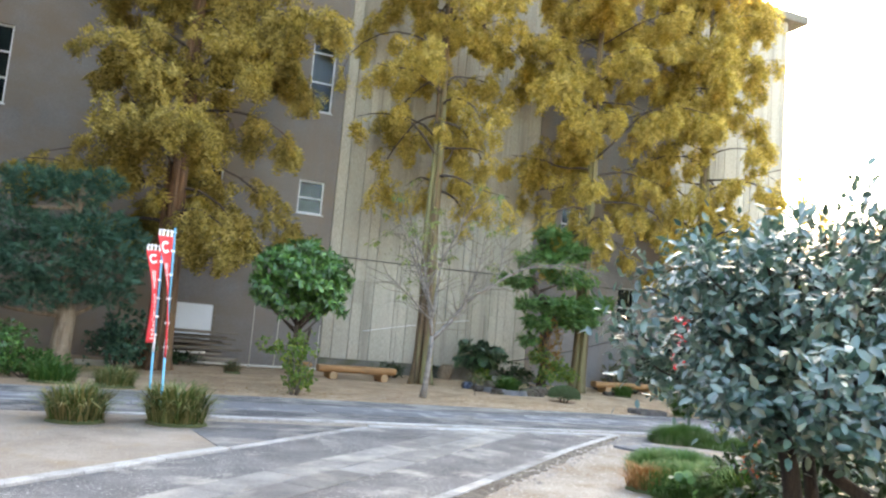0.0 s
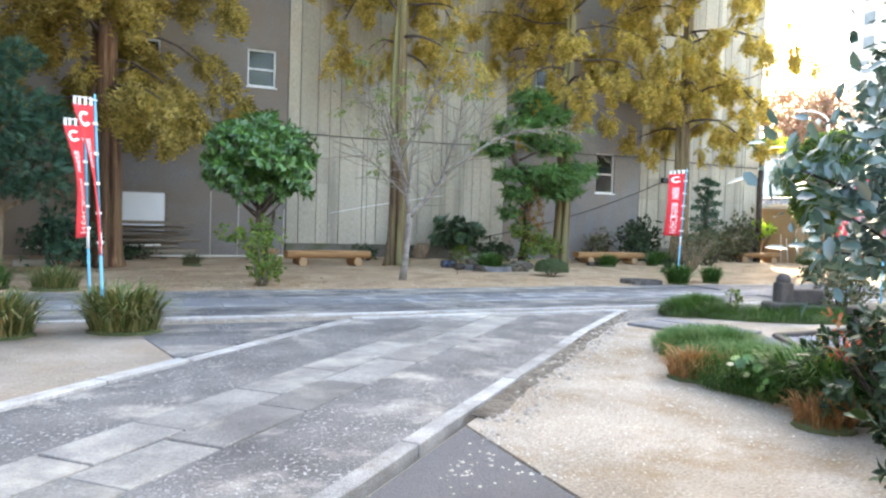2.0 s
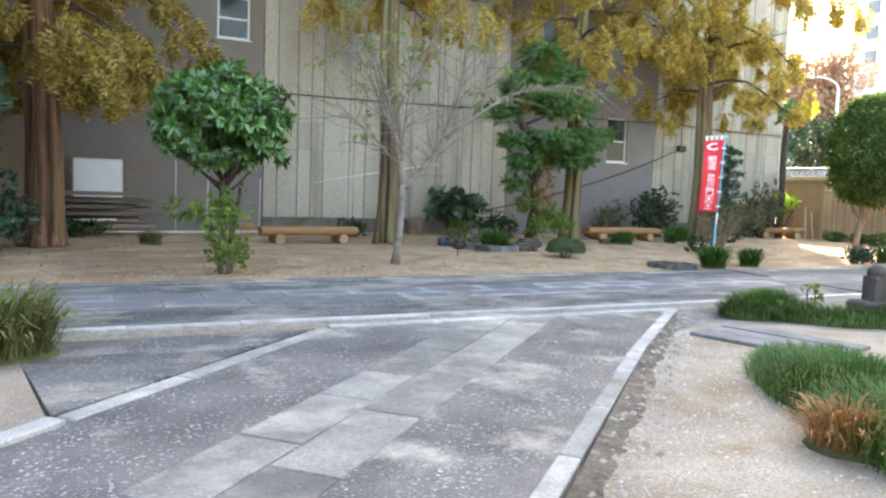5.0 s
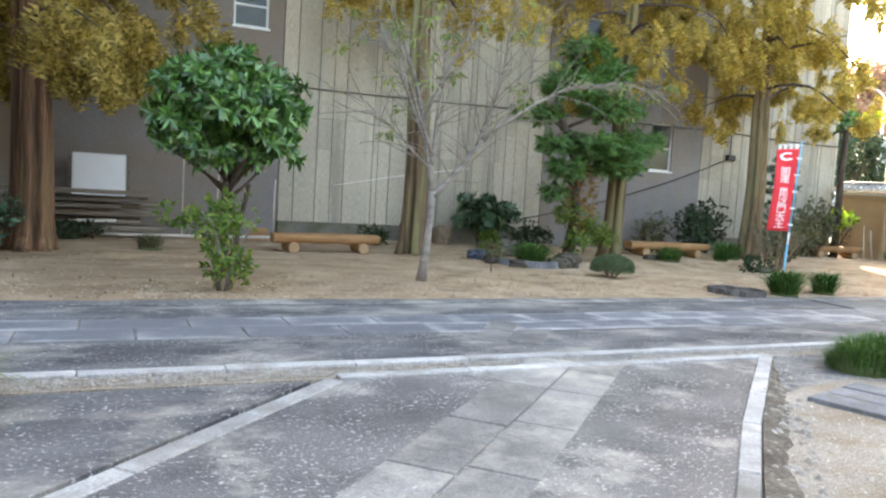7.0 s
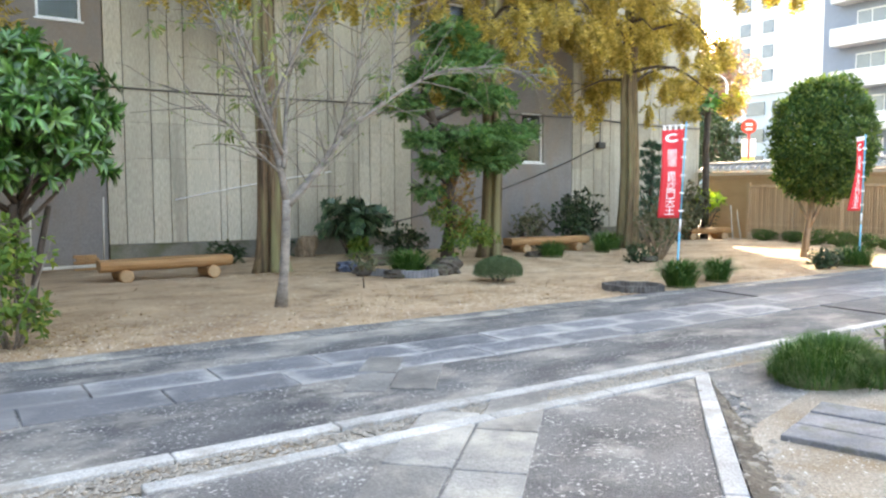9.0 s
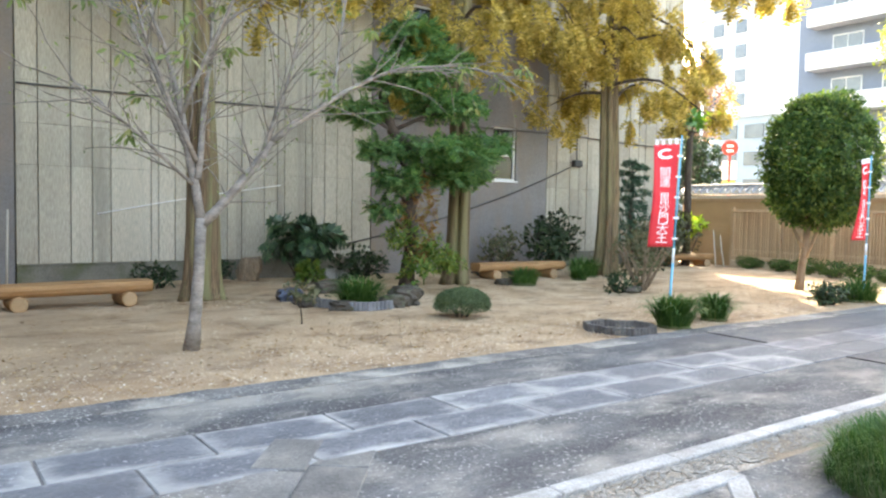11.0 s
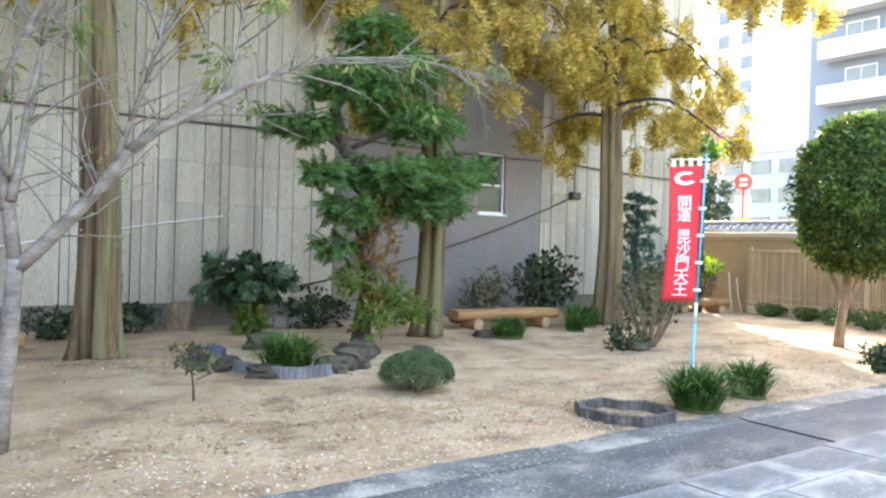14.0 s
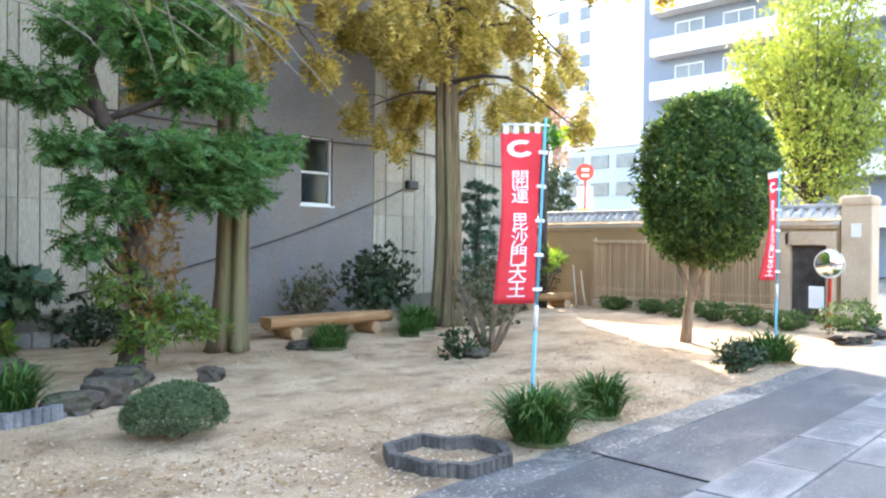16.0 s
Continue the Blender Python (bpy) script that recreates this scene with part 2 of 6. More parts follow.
    "gatepost": surf("beige_gate_stone", (0.50, 0.38, 0.26), (0.60, 0.47, 0.34), 1.4, 60, 0.85, 0.3),
    "red_paint": surf("red_enamel", (0.55, 0.035, 0.02), (0.62, 0.05, 0.03), 3, 60, 0.35, 0.0, grain=0.05),
    "far_white": surf("white_tile_facade", (0.50, 0.51, 0.53), (0.56, 0.57, 0.58), 0.2, 3, 0.7, 0.0, grain=0.06),
    "far_blue": surf("slate_blue_facade", (0.13, 0.165, 0.225), (0.165, 0.20, 0.26), 0.2, 3, 0.7, 0.0, grain=0.06),
    "far_haze": surf("pale_blue_facade", (0.34, 0.41, 0.46), (0.40, 0.46, 0.50), 0.2, 3, 0.7, 0.0, grain=0.06),
    "far_glass": surf("far_window_glass", (0.10, 0.12, 0.14), (0.16, 0.18, 0.20), 0.6, 2, 0.12, 0.0, grain=0.05, spec=0.6),
    "yellow": surf("amber_sign", (0.72, 0.55, 0.10), (0.78, 0.62, 0.15), 3, 30, 0.5, 0.0, grain=0.05),
    "moss": surf("moss_soil", (0.055, 0.075, 0.025), (0.10, 0.11, 0.045), 3, 40, 0.95, 0.6, stain=(0.20, 0.11, 0.055), stain_scale=2.0, stain_lo=0.6, stain_hi=0.75),
    "litter": leafy("fallen_leaves", (0.20, 0.11, 0.05), (0.42, 0.27, 0.13), (0.66, 0.56, 0.42), 0.05, 0.9, 0.2),
    "flake": leafy("bleached_flakes", (0.46, 0.32, 0.22), (0.66, 0.54, 0.42), (0.78, 0.72, 0.64), 0.05, 0.8, 0.2),
    "meta": leafy("golden_needles", (0.23, 0.19, 0.055), (0.46, 0.345, 0.10), (0.66, 0.51, 0.20), 0.62, 0.7, 0.2),
    "meta_dull": leafy("olive_golden_needles", (0.145, 0.12, 0.035), (0.33, 0.245, 0.07), (0.56, 0.42, 0.15), 0.56, 0.7, 0.2),
    "broad": leafy("glossy_evergreen_leaves", (0.018, 0.075, 0.016), (0.05, 0.165, 0.03), (0.15, 0.33, 0.07), 0.22, 0.34, 0.7, 0.15),
    # pale blue sky reflection is partly put into these leaf colours
    "camellia": leafy("camellia_leaves", (0.018, 0.065, 0.055), (0.05, 0.13, 0.11), (0.13, 0.23, 0.18), 0.12, 0.3, 0.9, 0.6),
    "feather": leafy("feathery_green_leaves", (0.038, 0.12, 0.04), (0.085, 0.20, 0.065), (0.20, 0.32, 0.12), 0.48, 0.55, 0.3),
    "fatsia": leafy("dark_hand_leaves", (0.015, 0.055, 0.025), (0.035, 0.095, 0.042), (0.12, 0.20, 0.10), 0.12, 0.35, 0.6, 0.1),
    "fresh": leafy("fresh_green_leaves", (0.06, 0.13, 0.03), (0.12, 0.21, 0.04), (0.26, 0.30, 0.07), 0.4, 0.5, 0.3),
    "rusty": leafy("rusty_withered_leaves", (0.20, 0.085, 0.035), (0.30, 0.15, 0.05), (0.26, 0.24, 0.07), 0.3, 0.6, 0.2),
    "pine": leafy("dark_needle_pads", (0.018, 0.06, 0.042), (0.034, 0.095, 0.06), (0.07, 0.15, 0.09), 0.1, 0.6, 0.3),
    "dark": leafy("dark_shrub_leaves", (0.012, 0.03, 0.012), (0.022, 0.05, 0.018), (0.05, 0.09, 0.03), 0.1, 0.5, 0.35),
    "olive": leafy("dull_olive_leaves", (0.07, 0.09, 0.045), (0.12, 0.13, 0.07), (0.20, 0.16, 0.10), 0.2, 0.6, 0.3),
    "topiary": leafy("clipped_leaves", (0.022, 0.06, 0.014), (0.045, 0.10, 0.022), (0.16, 0.23, 0.06), 0.32, 0.55, 0.25),
    "lime": leafy("lime_leaves", (0.20, 0.34, 0.03), (0.32, 0.46, 0.05), (0.50, 0.56, 0.08), 0.4, 0.5, 0.3),
    "pale_leaf": leafy("pale_green_leaves", (0.10, 0.17, 0.05), (0.19, 0.25, 0.09), (0.34, 0.33, 0.15), 0.4, 0.5, 0.3),
    "grass": leafy("strap_grass", (0.025, 0.085, 0.02), (0.05, 0.13, 0.03), (0.11, 0.19, 0.05), 0.22, 0.7, 0.2),
    "grass_dry": leafy("half_dry_grass", (0.06, 0.11, 0.03), (0.14, 0.17, 0.06), (0.33, 0.27, 0.13), 0.2, 0.6, 0.3),
    "azalea": leafy("grey_green_azalea_leaves", (0.05, 0.085, 0.04), (0.085, 0.13, 0.06), (0.15, 0.20, 0.10), 0.2, 0.6, 0.25),
    "redleaf": leafy("red_leaves", (0.30, 0.05, 0.02), (0.42, 0.09, 0.04), (0.22, 0.14, 0.05), 0.3, 0.5, 0.3),
    "maple_far": leafy("autumn_red_leaves", (0.40, 0.20, 0.17), (0.46, 0.28, 0.23), (0.34, 0.33, 0.22), 0.3, 0.7, 0.2),
    "ginkgo": leafy("yellow_green_leaves", (0.15, 0.215, 0.04), (0.25, 0.31, 0.06), (0.40, 0.41, 0.09), 0.34, 0.6, 0.25),
}


def glass_material():
    m, n, l, p = nodes_of("window_glass")
    p.inputs["Transmission Weight"].default_value, p.inputs["Roughness"].default_value, p.inputs["IOR"].default_value = 1.0, 0.03, 1.28
    p.inputs["Base Color"].default_value = (0.42, 0.52, 0.54, 1)
    return m


def mirror_material():
    m, n, l, p = nodes_of("convex_mirror")
    p.inputs["Metallic"].default_value, p.inputs["Roughness"].default_value = 1.0, 0.04
    p.inputs["Base Color"].default_value = (0.88, 0.91, 0.92, 1)
    return m


def lane_slab():
    """Blue-grey slabs, some rubbed pale along their edges."""
    m = surf("blue_grey_lane_slab", (0.105, 0.115, 0.135), (0.22, 0.23, 0.25), 2.4, 40, 0.74, 0.6, stretch=(0.8, 1.6, 1), grain=0.5, speck=(0.42, 0.43, 0.44), speck_scale=30, speck_lo=0.62, rand=0.25)
    n, l = m.node_tree.nodes, m.node_tree.links
    p = n["Principled BSDF"]
    old = p.inputs["Base Color"].links[0].from_socket
    tc, info = n.new("ShaderNodeTexCoord"), n.new("ShaderNodeObjectInfo")
    cut, far = n.new("ShaderNodeSeparateXYZ"), []
    l.new(tc.outputs["Generated"], cut.inputs[0])
    for k in ("X", "Y"):
        a, b = n.new("ShaderNodeMath"), n.new("ShaderNodeMath")
        a.operation, b.operation = "SUBTRACT", "ABSOLUTE"
        a.inputs[1].default_value = 0.5
        l.new(cut.outputs[k], a.inputs[0])
        l.new(a.outputs[0], b.inputs[0])
        far.append(b.outputs[0])
    edge, worn, turn = n.new("ShaderNodeMath"), n.new("ShaderNodeMath"), n.new("ShaderNodeMath")
    edge.operation, worn.operation, turn.operation = "MAXIMUM", "MULTIPLY_ADD", "MULTIPLY_ADD"
    l.new(far[0], edge.inputs[0])
    l.new(far[1], edge.inputs[1])
    l.new(noise_tex(n, l, 2.2, 6, (0.8, 1.4, 1), 0.65), worn.inputs[0])
    worn.inputs[1].default_value = 0.75
    l.new(edge.outputs[0], worn.inputs[2])
    l.new(info.outputs["Random"], turn.inputs[0])
    turn.inputs[1].default_value = 0.16
    l.new(worn.outputs[0], turn.inputs[2])
    l.new(mix(n, l, "MIX", ramp(n, l, turn.outputs[0], 0.80, 1.18), old, (0.38, 0.378, 0.368)), p.inputs["Base Color"])
    return m


M["slab_lane"] = lane_slab()


def tint_along_x(m, x_none, x_full, tint, most):
    """A second colour in patches, growing denser along x up to a share of most."""
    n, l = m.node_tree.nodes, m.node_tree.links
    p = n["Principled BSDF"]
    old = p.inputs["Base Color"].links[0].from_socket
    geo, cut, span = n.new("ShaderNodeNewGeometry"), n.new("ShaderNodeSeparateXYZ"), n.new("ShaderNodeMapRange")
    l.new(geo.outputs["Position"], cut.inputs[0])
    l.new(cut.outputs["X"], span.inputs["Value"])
    for k, v in (("From Min", x_none), ("From Max", x_full), ("To Min", 0.0), ("To Max", most)):
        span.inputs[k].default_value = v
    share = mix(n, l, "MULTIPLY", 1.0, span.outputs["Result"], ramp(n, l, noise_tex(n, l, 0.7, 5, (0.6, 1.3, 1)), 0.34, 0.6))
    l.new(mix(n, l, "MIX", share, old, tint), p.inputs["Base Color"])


# lane asphalt and slabs turn darker grey towards larger x
tint_along_x(M["asphalt"], 9.5, 13.5, (0.11, 0.112, 0.12), 0.85)
tint_along_x(M["slab_lane"], 7.5, 10.5, (0.135, 0.138, 0.145), 1.0)
# render turns browner towards the left end of the hall
tint_along_x(M["grey"], 7.0, 2.5, (0.20, 0.152, 0.112), 0.8)
# slabs also turn darker grey towards smaller x
tint_along_x(M["slab_lane"], 6.5, 3.0, (0.13, 0.132, 0.14), 0.9)
# browner soil to the left, with the trees' shade put into its colour
tint_along_x(M["sand"], 11.0, 3.0, (0.235, 0.155, 0.098), 0.85)
M["glass"], M["mirror"] = glass_material(), mirror_material()
rng = np.random.default_rng(7)


# ---- building helpers ----
def group(name, place, turn=0.0, label="", category="", tags=""):
    ob = new(name)
    ob.matrix_world = pose(*place, 0, 0, turn)
    ob.empty_display_size = 0.2
    return tagged(ob, label, category, tags)


def raw(name, verts, faces, material, parent=None, label="", smooth=False):
    """One mesh object from vertices and faces (an array of equal faces or a list of lists)."""
    me = bpy.data.meshes.new(name)
    me.from_pydata(np.asarray(verts, float).tolist(), [], faces.tolist() if isinstance(faces, np.ndarray) else faces)
    me.materials.append(M[material])
    if smooth:
        me.polygons.foreach_set("use_smooth", [True] * len(me.polygons))
    me.update()
    ob = new(name, me)
    ob.parent = parent
    return tagged(ob, label)


def part(name, bm, material, parent=None, label="", smooth=False):
    me = bpy.data.meshes.new(name)
    bm.normal_update()
    bm.to_mesh(me)
    bm.free()
    me.materials.append(M[material])
    if smooth:
        me.polygons.foreach_set("use_smooth", [True] * len(me.polygons))
    ob = new(name, me)
    ob.parent = parent
    return tagged(ob, label)


def box_bm(size, at=(0, 0, 0), bevel=0.0, bm=None, turn=0.0, segments=1):
    bm = bm or bmesh.new()
    m = pose(*at, 0, 0, turn) @ Matrix.Diagonal((*size, 1))
    got = bmesh.ops.create_cube(bm, size=1, matrix=m)
    if bevel:
        edges = list({e for v in got["verts"] for e in v.link_edges})
        bmesh.ops.bevel(bm, geom=edges, offset=bevel, segments=segments, affect="EDGES", profile=0.6)
    return bm


def tube(lines, sides=8, flute=None):
    """Tapered tubes along lines of (points, radii), in one list of vertices and faces."""
    verts, faces = [], []
    for pts, radii in lines:
        pts, start = np.asarray(pts, float), len(verts)
        d = np.gradient(pts, axis=0)
        d /= np.linalg.norm(d, axis=1)[:, None] + 1e-9
        side = np.array([1.0, 0, 0]) if abs(d[0][0]) < 0.9 else np.array([0, 1.0, 0])
        for k in range(len(pts)):
            u = side - d[k] * (side @ d[k])
            u /= np.linalg.norm(u) + 1e-9
            v = np.cross(d[k], u)
            for j in range(sides):
                a = 2 * math.pi * j / sides
                r = radii[k] * (flute(a, k / (len(pts) - 1)) if flute else 1)
                verts.append(pts[k] + r * (math.cos(a) * u + math.sin(a) * v))
        for k in range(len(pts) - 1):
            for j in range(sides):
                a, b = start + k * sides + j, start + k * sides + (j + 1) % sides
                faces.append([a, b, b + sides, a + sides])
        faces.append([start + (len(pts) - 1) * sides + j for j in range(sides)])
        faces.append([start + sides - 1 - j for j in range(sides)])
    return verts, faces


def bend(start, way, length, droop=0.0, steps=6, wobble=0.06, seed=None):
    """A wandering line from start along way; droop pulls it down towards its end."""
    g = seed or rng
    way = np.asarray(way, float) / np.linalg.norm(way)
    pts, d = [np.asarray(start, float)], way.copy()
    for k in range(steps):
        d = d + np.array([0, 0, -droop / steps]) + g.normal(0, wobble, 3)
        d /= np.linalg.norm(d)
        pts.append(pts[-1] + d * length / steps)
    return np.array(pts)


# Leaf shapes: tip along +x, face up along +z, length 1.
LEAF = (np.array([[0, 0, 0], [0.35, 0.26, 0.05], [1, 0, -0.04], [0.35, -0.26, 0.05]]), [[0, 1, 2, 3]])
LEAF_FOLD = (np.array([[0, 0, 0], [0.3, 0.20, 0.06], [0.72, 0.17, 0.03], [1, 0, -0.08], [0.72, -0.17, 0.03], [0.3, -0.20, 0.06], [0.5, 0, 0]]),
             [[0, 6, 2, 1], [6, 3, 2], [0, 5, 4, 6], [6, 4, 3]])
BLADE = (np.array([[0, 0.03, 0], [0.4, 0.03, 0.33], [0.78, 0.022, 0.36], [1.05, 0, 0.16], [0.78, -0.022, 0.36], [0.4, -0.03, 0.33], [0, -0.03, 0]]),
         [[0, 1, 5, 6], [1, 2, 4, 5], [2, 3, 4]])
SPIKE = (np.array([[0, 0.022, 0], [0.55, 0.016, 0.10], [1, 0, -0.05], [0.55, -0.016, 0.10], [0, -0.022, 0]]), [[0, 1, 3, 4], [1, 2, 3]])


def palm_leaf(lobes=7):
    """A round leaf of pointed lobes spreading like a hand."""
    v, f = [], []
    for k in range(lobes):
        a = -1.9 + 3.8 * k / (lobes - 1)
        c, q, b = math.cos(a), math.sin(a), len(v)
        long = 0.62 - 0.12 * abs(a) / 1.9
        v += [[0.42, 0, 0.04], [0.42 + 0.55 * long * c - 0.11 * q, 0.55 * long * q + 0.11 * c, 0.03], [0.42 + long * c, long * q, -0.10], [0.42 + 0.55 * long * c + 0.11 * q, 0.55 * long * q - 0.11 * c, 0.03]]
        f.append([b, b + 3, b + 2, b + 1])
    v += [[0, 0.012, -0.02], [0, -0.012, -0.02], [0.42, -0.012, 0.04], [0.42, 0.012, 0.04]]
    f.append([len(v) - 4, len(v) - 3, len(v) - 2, len(v) - 1])
    return np.array(v), f


def frond(pairs=6, leaflet=0.34, width=0.085):
    """A feather of narrow leaflets on both sides of a hanging midrib."""
    v, f = [], []
    for k in range(pairs):
        x = 0.10 + 0.86 * k / (pairs - 1)
        size = leaflet * (0.55 + 0.45 * math.sin(math.pi * min(1, 0.25 + 0.8 * k / pairs)))
        for s in (1, -1):
            b = len(v)
            v += [[x - width, 0, 0], [x + width * 0.4, s * size * 0.5, -0.02], [x + size * 0.42, s * size, -0.10], [x + width, 0, 0]]
            f.append([b, b + 1, b + 2, b + 3])
    return np.array(v), f


FROND, FROND_SMALL, PALM = frond(), frond(4, 0.40, 0.11), palm_leaf()


def scatter(name, shape, at, way, up, length, material, parent=None, label="", width=1.0):
    """One mesh of many leaves: shape laid at each place, tip along way, face towards up."""
    at, way, up = (np.asarray(a, float) for a in (at, way, up))
    x = way / (np.linalg.norm(way, axis=1)[:, None] + 1e-9)
    y = np.cross(up, x)
    y /= np.linalg.norm(y, axis=1)[:, None] + 1e-9
    z = np.cross(x, y)
    v0, f0 = shape
    length = np.broadcast_to(np.asarray(length, float), (len(at),))[:, None, None]
    verts = at[:, None] + length * (v0[None, :, :1] * x[:, None] + width * v0[None, :, 1:2] * y[:, None] + v0[None, :, 2:] * z[:, None])
    n, k = len(at), len(v0)
    me = bpy.data.meshes.new(name)
    sizes = np.tile([len(f) for f in f0], n)
    flat = (np.concatenate([np.array(f) for f in f0])[None] + (np.arange(n) * k)[:, None]).ravel()
    me.vertices.add(n * k)
    me.vertices.foreach_set("co", verts.ravel())
    me.loops.add(len(flat))
    me.loops.foreach_set("vertex_index", flat)
    me.polygons.add(len(sizes))
    me.polygons.foreach_set("loop_start", np.concatenate([[0], np.cumsum(sizes)[:-1]]))
    me.polygons.foreach_set("loop_total", sizes)
    me.materials.append(M[material])
    me.update(calc_edges=True)
    me.validate()
    ob = new(name, me)
    ob.parent = parent
    return tagged(ob, label)


def unit(n, g=None):
    v = (g or rng).normal(0, 1, (n, 3))
    return v / np.linalg.norm(v, axis=1)[:, None]


def sheet(name, outline, z, material, label, category, thick=0.03, parent=None):
    """A flat paved area with sides, from its outline."""
    n = len(outline)
    verts = [(x, y, z) for x, y in outline] + [(x, y, z - thick) for x, y in outline]
    faces = [list(range(n)), list(range(2 * n - 1, n - 1, -1))] + [[k, k + n, (k + 1) % n + n, (k + 1) % n] for k in range(n)]
    ob = raw(name, verts, faces, material, parent)
    return tagged(ob, label, category, kind="structure")


# ---- ground, road and paths ----
def relief(x, y):
    """The height of the sandy garden: low mounds, flat towards the road."""
    fade = min(1, max(0, (y - 14.6) / 2.0))
    return fade * (0.06 * noise.noise((x * 0.35, y * 0.35, 3)) + 0.02 * noise.noise((x * 1.7, y * 1.7, 9)))


def ground():
    raw_v, raw_f = [], []
    xs, ys = np.arange(-14, 30.01, 0.4), np.arange(14.38, 24.61, 0.3)
    for y in ys:
        for x in xs:
            raw_v.append((x, y, relief(x, y)))
    w = len(xs)
    for j in range(len(ys) - 1):
        for i in range(w - 1):
            a = j * w + i
            raw_f.append([a, a + 1, a + 1 + w, a + w])
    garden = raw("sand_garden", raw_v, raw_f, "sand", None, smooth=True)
    tagged(garden, "trodden beige sandy soil strewn with leaves", "soil", kind="structure")
    far = raw("ground", [(-900, -900, -0.08), (900, -900, -0.08), (900, 900, -0.08), (-900, 900, -0.08)], [[0, 1, 2, 3]], "earth")
    tagged(far, "plain brown-grey earth around the grounds", "ground", kind="structure")


ground()
ROAD = sheet("road", [(-14, 11.05), (40, 11.05), (40, 14.05), (-14, 14.05)], 0.0, "asphalt", "worn grey asphalt lane with pale patches", "road", 0.1)
RAGGED = [(x, 14.41 + 0.07 * noise.noise((x * 0.9, 1, 0)) + 0.05 * noise.noise((x * 3.1, 5, 0)) + 0.025 * noise.noise((x * 9.0, 8, 0))) for x in np.arange(40, -14.01, -0.12).tolist()]
sheet("road_edge", [(-14, 14.05), (40, 14.05), *RAGGED], 0.006, "asphalt_dark", "darker asphalt strip along the sandy garden", "road", 0.1)
sheet("strip", [(-0.6, 10.62), (8.4, 10.60), (25, 10.75), (25, 10.93), (-0.6, 10.93)], -0.012, "gravel", "narrow gravel strip between two kerbs", "gravel", 0.1)
DX, DY = 0.715, 0.699      # the way of the slanting path
sheet("path", [(-6.10, 0.9), (-1.6, 1.40), (1.38, 4.46), (5.97, 8.81), (7.9, 10.52), (3.35, 10.52), (1.05, 8.2)], 0.0, "asphalt_dark", "dark asphalt path with pale specks", "path", 0.1)
sheet("apron", [(1.02, 8.32), (3.22, 10.52), (0.6, 10.52), (0.85, 9.3)], 0.0, "asphalt", "worn asphalt between path and lane", "path", 0.1)
sheet("sand_island", [(-14, 4), (-6.1, 0.95), (1.0, 8.24), (0.83, 9.3), (0.58, 10.9), (-14, 10.9)], 0.004, "island", "pale sandy bed beside the path", "soil", 0.1)
sheet("gravel_yard", [(2.62, 5.43), (2.58, 4.2), (2.4, -8), (30, -8), (30, 9.6), (8.3, 9.75), (7.05, 9.45), (6.2, 8.80)], 0.002, "gravel", "pale fine gravel with dry moss patches", "gravel", 0.1)
sheet("dark_apron", [(-1.5, 1.3), (-6.0, 0.8), (-14, -2), (-14, -12), (2.4, -12), (2.38, -8), (2.56, 4.2), (2.60, 5.40), (1.56, 4.42)], -0.002, "asphalt_fore", "dark asphalt forecourt", "path", 0.1)
sheet("kerb_apron", [(8.1, 10.62), (5.9, 8.62), (7.0, 9.2), (8.4, 9.5), (30, 9.4), (30, 10.58), (8.4, 10.60)], -0.003, "asphalt", "grey asphalt beside the kerb", "path", 0.1)


def piece(mesh_of, name, size, at, turn, material, parent, bevel=0.008):
    """One stone or board; equal sizes share a mesh."""
    key = (material, *[round(v, 3) for v in size])
    if key not in mesh_of:
        bm = box_bm(size, bevel=bevel)
        me = bpy.data.meshes.new(name)
        bm.to_mesh(me)
        bm.free()
        me.materials.append(M[material])
        mesh_of[key] = me
    ob = new(name, mesh_of[key])
    ob.matrix_world = pose(*at, 0, 0, turn)
    if parent:
        ob.parent = parent
        ob.matrix_parent_inverse = parent.matrix_world.inverted()
    return ob


def kerb_line(name, a, b, width, rise, label, lengths=(0.9, 1.2), material="kerb"):
    """A row of kerb stones from a to b, each a stone of its own."""
    a, b = Vector(a), Vector(b)
    total, turn = (b - a).length, math.degrees(math.atan2(b.y - a.y, b.x - a.x))
    root = group(name, (*a, 0), 0, label, "kerb")
    root["kind"] = "structure"
    n, shared = max(1, round(total / (sum(lengths) / 2))), {}
    step = total / n
    for k in range(n):
        m = a + (b - a) * ((k + 0.5) / n)
        piece(shared, "kerb_stone", (step - 0.008, width, 0.16), (m.x, m.y, rise - 0.08 + 0.003 * (k % 2)), turn, material, root)


kerb_line("kerb_lane", (-0.55, 10.99), (25.0, 10.99), 0.13, 0.022, "pale granite kerb flush with the lane")
kerb_line("kerb_path_end", (3.45, 10.58), (8.05, 10.58), 0.12, 0.022, "pale granite kerb closing the path")
kerb_line("kerb_right_near", (1.30, 4.40), (5.95, 8.78), 0.13, 0.02, "worn grey kerb between path and gravel", material="kerb_worn")
kerb_line("kerb_right_far", (5.96, 8.79), (8.02, 10.58), 0.13, 0.02, "pale worn kerb at the end of the path")
kerb_line("kerb_left", (-6.0, 1.0), (1.06, 8.16), 0.15, 0.03, "pale kerb beside the sandy bed")
kerb_line("kerb_left_flush", (1.10, 8.22), (3.42, 10.52), 0.15, 0.008, "worn grey kerb sunk into the asphalt", material="kerb_worn")


